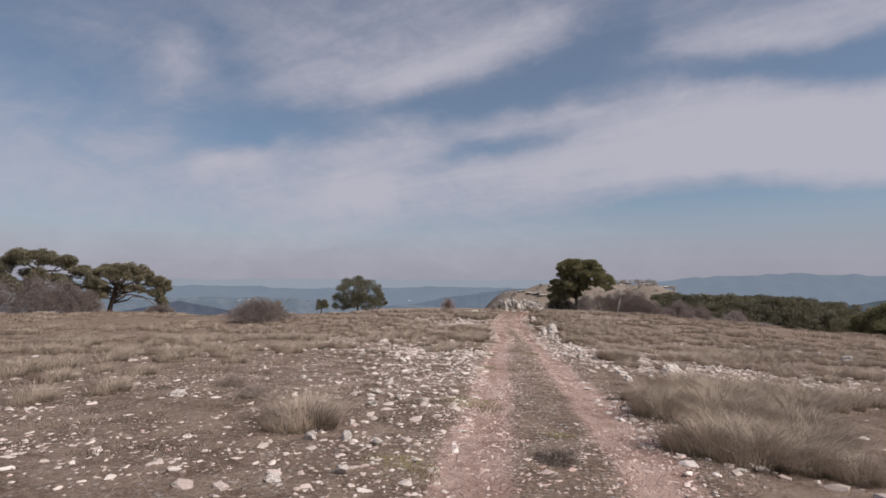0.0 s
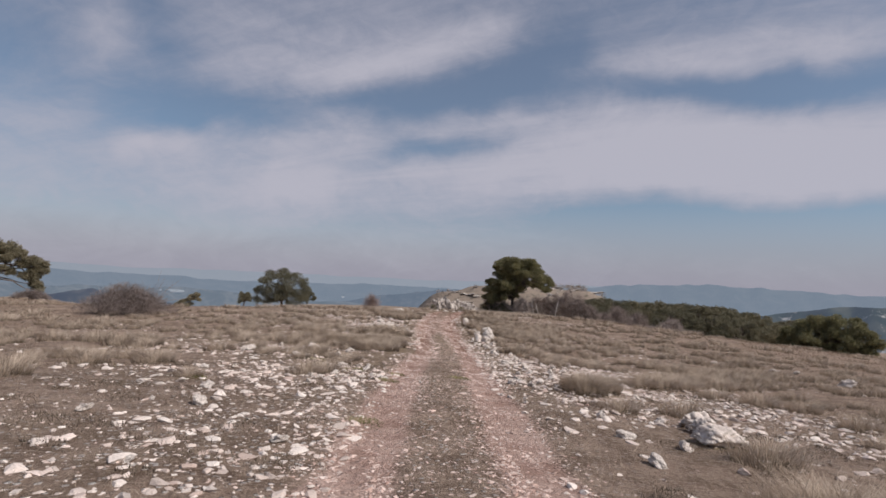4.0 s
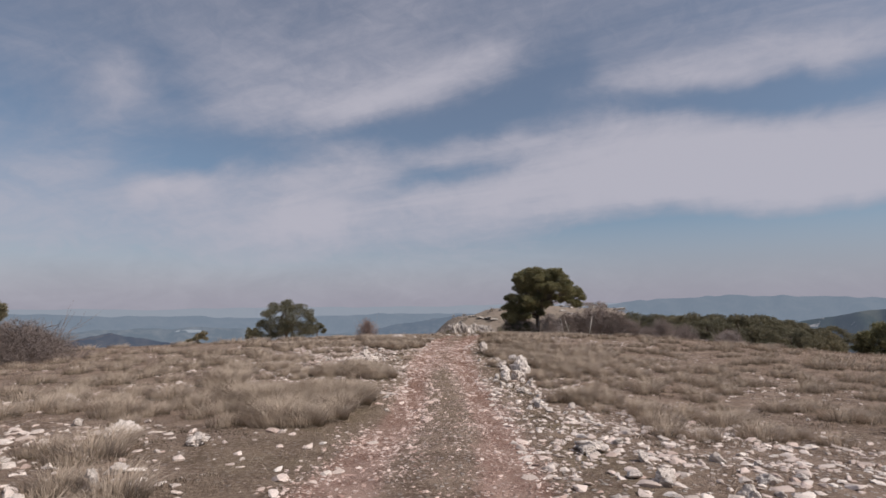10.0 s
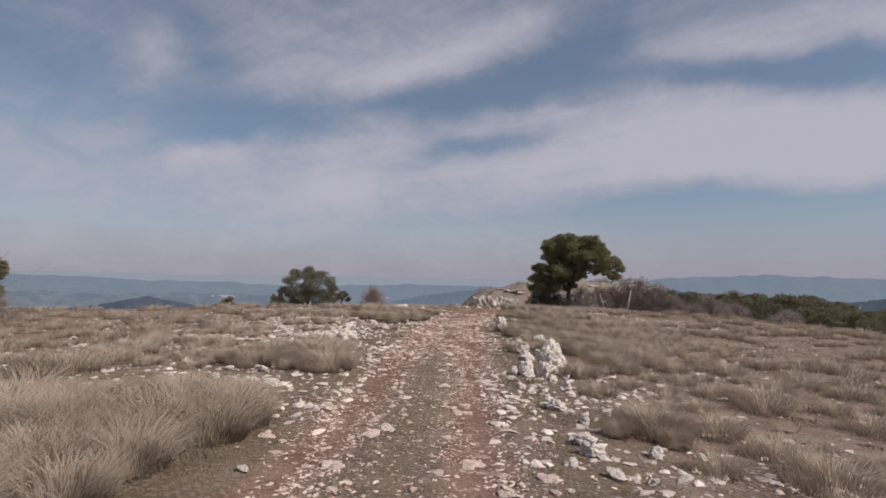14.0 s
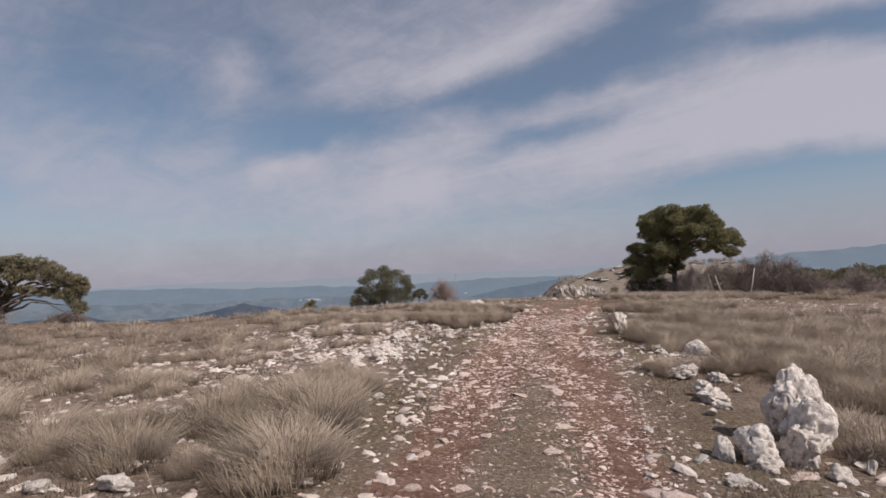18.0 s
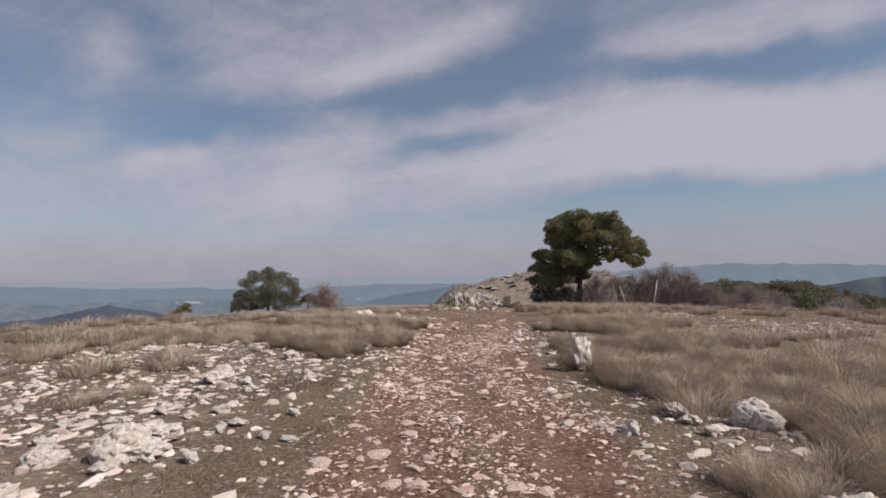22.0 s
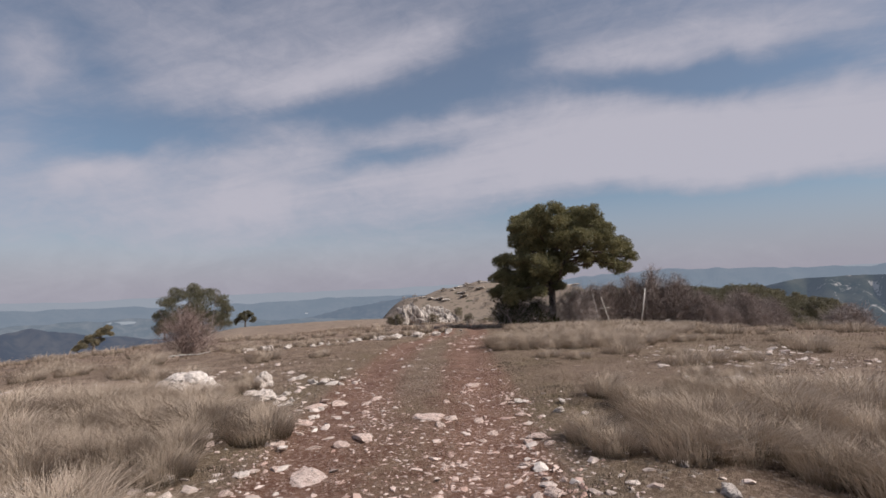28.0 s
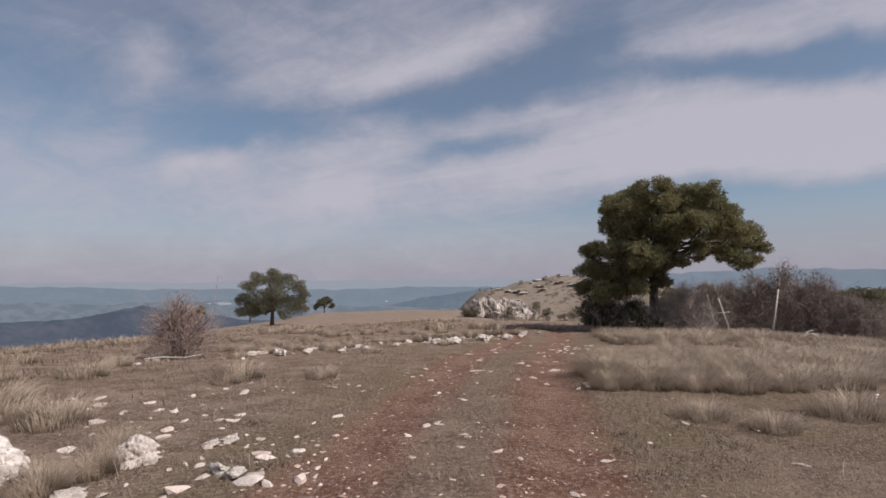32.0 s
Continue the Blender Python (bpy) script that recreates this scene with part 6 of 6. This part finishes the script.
tilt = rt.uniform(0.3, 1.6, n) * (1 + 0.6 * straw_belt)
foot = np.stack([bx, by, bz - 0.005], 1)
side = np.stack([-np.sin(a), np.cos(a), np.zeros(n)], 1) * 0.0026
tip = foot + np.stack([np.cos(a) * tall * tilt, np.sin(a) * tall * tilt, tall], 1)
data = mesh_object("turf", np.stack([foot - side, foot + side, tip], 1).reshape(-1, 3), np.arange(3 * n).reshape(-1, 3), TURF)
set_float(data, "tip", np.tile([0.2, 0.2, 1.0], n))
tagged(new("turf", data), "short dry matted turf between the stones", "grass", kind="stuff")

# thin dry grass over the rest of the hilltop
rw = np.random.RandomState(6)
count = 420000
wx, wy = rw.uniform(-48, 46, count), 8 + 74 * rw.uniform(0, 1, count)
off = np.abs(wx - track_x(wy))
reach = np.hypot(wx - 3, np.maximum(wy - 44, 0))
keep = rw.uniform(0, 1, count) < smooth(2.5, 8, off) * np.clip(0.5 + 0.7 * wave(wx, wy, 83, 5), 0.08, 1)
wx, wy, reach = wx[keep], wy[keep], reach[keep]
n = len(wx)
coarse = 1 + reach / 16
a, tall = rw.uniform(0, 6.283, n), rw.uniform(0.03, 0.10, n) * (0.7 + 0.7 * np.clip(wave(wx, wy, 85, 2.4), 0, 1)) * np.sqrt(coarse)
foot = np.stack([wx, wy, ground_z(wx, wy) - 0.01], 1)
side = np.stack([-np.sin(a), np.cos(a), np.zeros(n)], 1) * (0.006 * coarse)[:, None]
tip = foot + np.stack([np.cos(a) * tall * 0.8, np.sin(a) * tall * 0.8, tall], 1)
data = mesh_object("thin_grass", np.stack([foot - side, foot + side, tip], 1).reshape(-1, 3), np.arange(3 * n).reshape(-1, 3), TURF)
set_float(data, "tip", np.tile([0.2, 0.2, 1.0], n))
tagged(new("thin_grass", data), "thin pale dry grass over the hilltop", "grass", kind="stuff")

# dwarf shrubs and moss beside the track
CUSHION = bark("cushion_twigs", rgb(0.24, 0.185, 0.15), rgb(0.42, 0.34, 0.285))
for n, (x, y, w, h) in enumerate(((1.05, 4.75, 0.45, 0.07), (2.85, 7.55, 0.5, 0.2), (7.1, 37.9, 0.6, 0.22), (-2.6, 7.3, 0.7, 0.16), (-3.3, 8.4, 0.6, 0.15), (6.9, 31.0, 0.5, 0.15))):
    ob = shrub(x, y, w, h, "grey leafless cushion shrub low on the ground", 900 + n, CUSHION, 5, 1500, 0.07, 0.002)
    ob.name = "cushion_shrub"
MOSS = straw("moss", rgb(0.17, 0.155, 0.06), rgb(0.34, 0.30, 0.15), 0.1)
for n, (x, y, w) in enumerate(((-0.14, 17.25, 0.55), (0.57, 17.09, 0.6), (1.25, 15.83, 0.4), (1.5, 16.96, 0.3), (-0.41, 19.25, 0.45), (2.74, 16.54, 0.35), (-0.45, 4.3, 0.5), (0.25, 7.3, 0.7), (0.9, 12.2, 0.4), (-1.9, 14.8, 0.5), (5.1, 11.9, 0.5), (1.2, 5.6, 0.3))):
    v, f, tip = grass_arrays(950 + n, 900, 1.0, 0.05, 0.004)
    data = mesh_object("moss", v * np.array([w * 1.6, w * 1.6, 1]), f, MOSS)
    set_float(data, "tip", 0.5 + 0.5 * tip)
    ob = new("moss_patch", data)
    ob.matrix_world = pose(x, y, float(ground_z(x, y)), 0, 0, n * 50)
    tagged(ob, "flat patch of yellow-green moss on the ground", "moss", "moss patches")

# dark mats of dwarf scrub among the stones
MAT = straw("dwarf_scrub", rgb(0.085, 0.063, 0.045), rgb(0.23, 0.178, 0.135), 0.1)
rm = np.random.RandomState(15)
mx, my = rm.uniform(-10, 14, 7600), rm.uniform(0, 50, 7600)
mo = np.abs(mx - track_x(my))
ok = (mo > 1.35) & (rm.uniform(0, 1, 7600) < (0.25 + 0.5 * wave(mx, my, 77, 4)) * np.exp(-(mo / 7) ** 2))
mx, my = mx[ok], my[ok]
per = 110
rad = rm.uniform(0.1, 0.32, len(mx))
a, k = rm.uniform(0, 6.283, (len(mx), per)), np.sqrt(rm.uniform(0, 1, (len(mx), per)))
bx, by = (mx[:, None] + np.cos(a) * k * rad[:, None] * 1.3).ravel(), (my[:, None] + np.sin(a) * k * rad[:, None]).ravel()
n = len(bx)
dome = (0.05 * (1 - k ** 2) * rad[:, None] / 0.2).ravel()
foot = np.stack([bx, by, ground_z(bx, by) - 0.01 + dome * 0.6], 1)
a = rm.uniform(0, 6.283, n)
tall = rm.uniform(0.015, 0.05, n)
side = np.stack([-np.sin(a), np.cos(a), np.zeros(n)], 1) * 0.004
tip = foot + np.stack([np.cos(a) * tall * 0.8, np.sin(a) * tall * 0.8, tall], 1)
data = mesh_object("dwarf_scrub", np.stack([foot - side, foot + side, tip], 1).reshape(-1, 3), np.arange(3 * n).reshape(-1, 3), MAT)
set_float(data, "tip", np.tile([0.3, 0.3, 1.0], n))
tagged(new("dwarf_scrub", data), "dark brown mats of dwarf scrub among the stones", "scrub", kind="stuff")

# dry stalks bent over the turf
rk = np.random.RandomState(25)
count = 900
qy = rk.uniform(2, 60, count)
qx = track_x(qy) + rk.choice([-1, 1], count) * (1.5 + np.abs(rk.normal(size=count)) * 2.6)
a, long = rk.uniform(0, 6.283, count), rk.uniform(0.15, 0.5, count)
qz = ground_z(qx, qy)
foot = np.stack([qx, qy, qz], 1)
mid = foot + np.stack([np.cos(a) * long * 0.5, np.sin(a) * long * 0.5, rk.uniform(0.02, 0.14, count)], 1)
tip = foot + np.stack([np.cos(a) * long, np.sin(a) * long, rk.uniform(0.01, 0.1, count)], 1)
side = np.stack([-np.sin(a), np.cos(a), np.full(count, 0.4)], 1) * 0.0022
data = mesh_object("dry_stalks", np.stack([foot - side, foot + side, mid + side, mid - side, tip], 1).reshape(-1, 3), [f for n in range(count) for f in ((5 * n, 5 * n + 1, 5 * n + 2, 5 * n + 3), (5 * n + 3, 5 * n + 2, 5 * n + 4))], STRAW)
set_float(data, "tip", np.ones(5 * count))
tagged(new("dry_stalks", data), "thin dry straw stalks bent over the turf", "grass", kind="stuff")
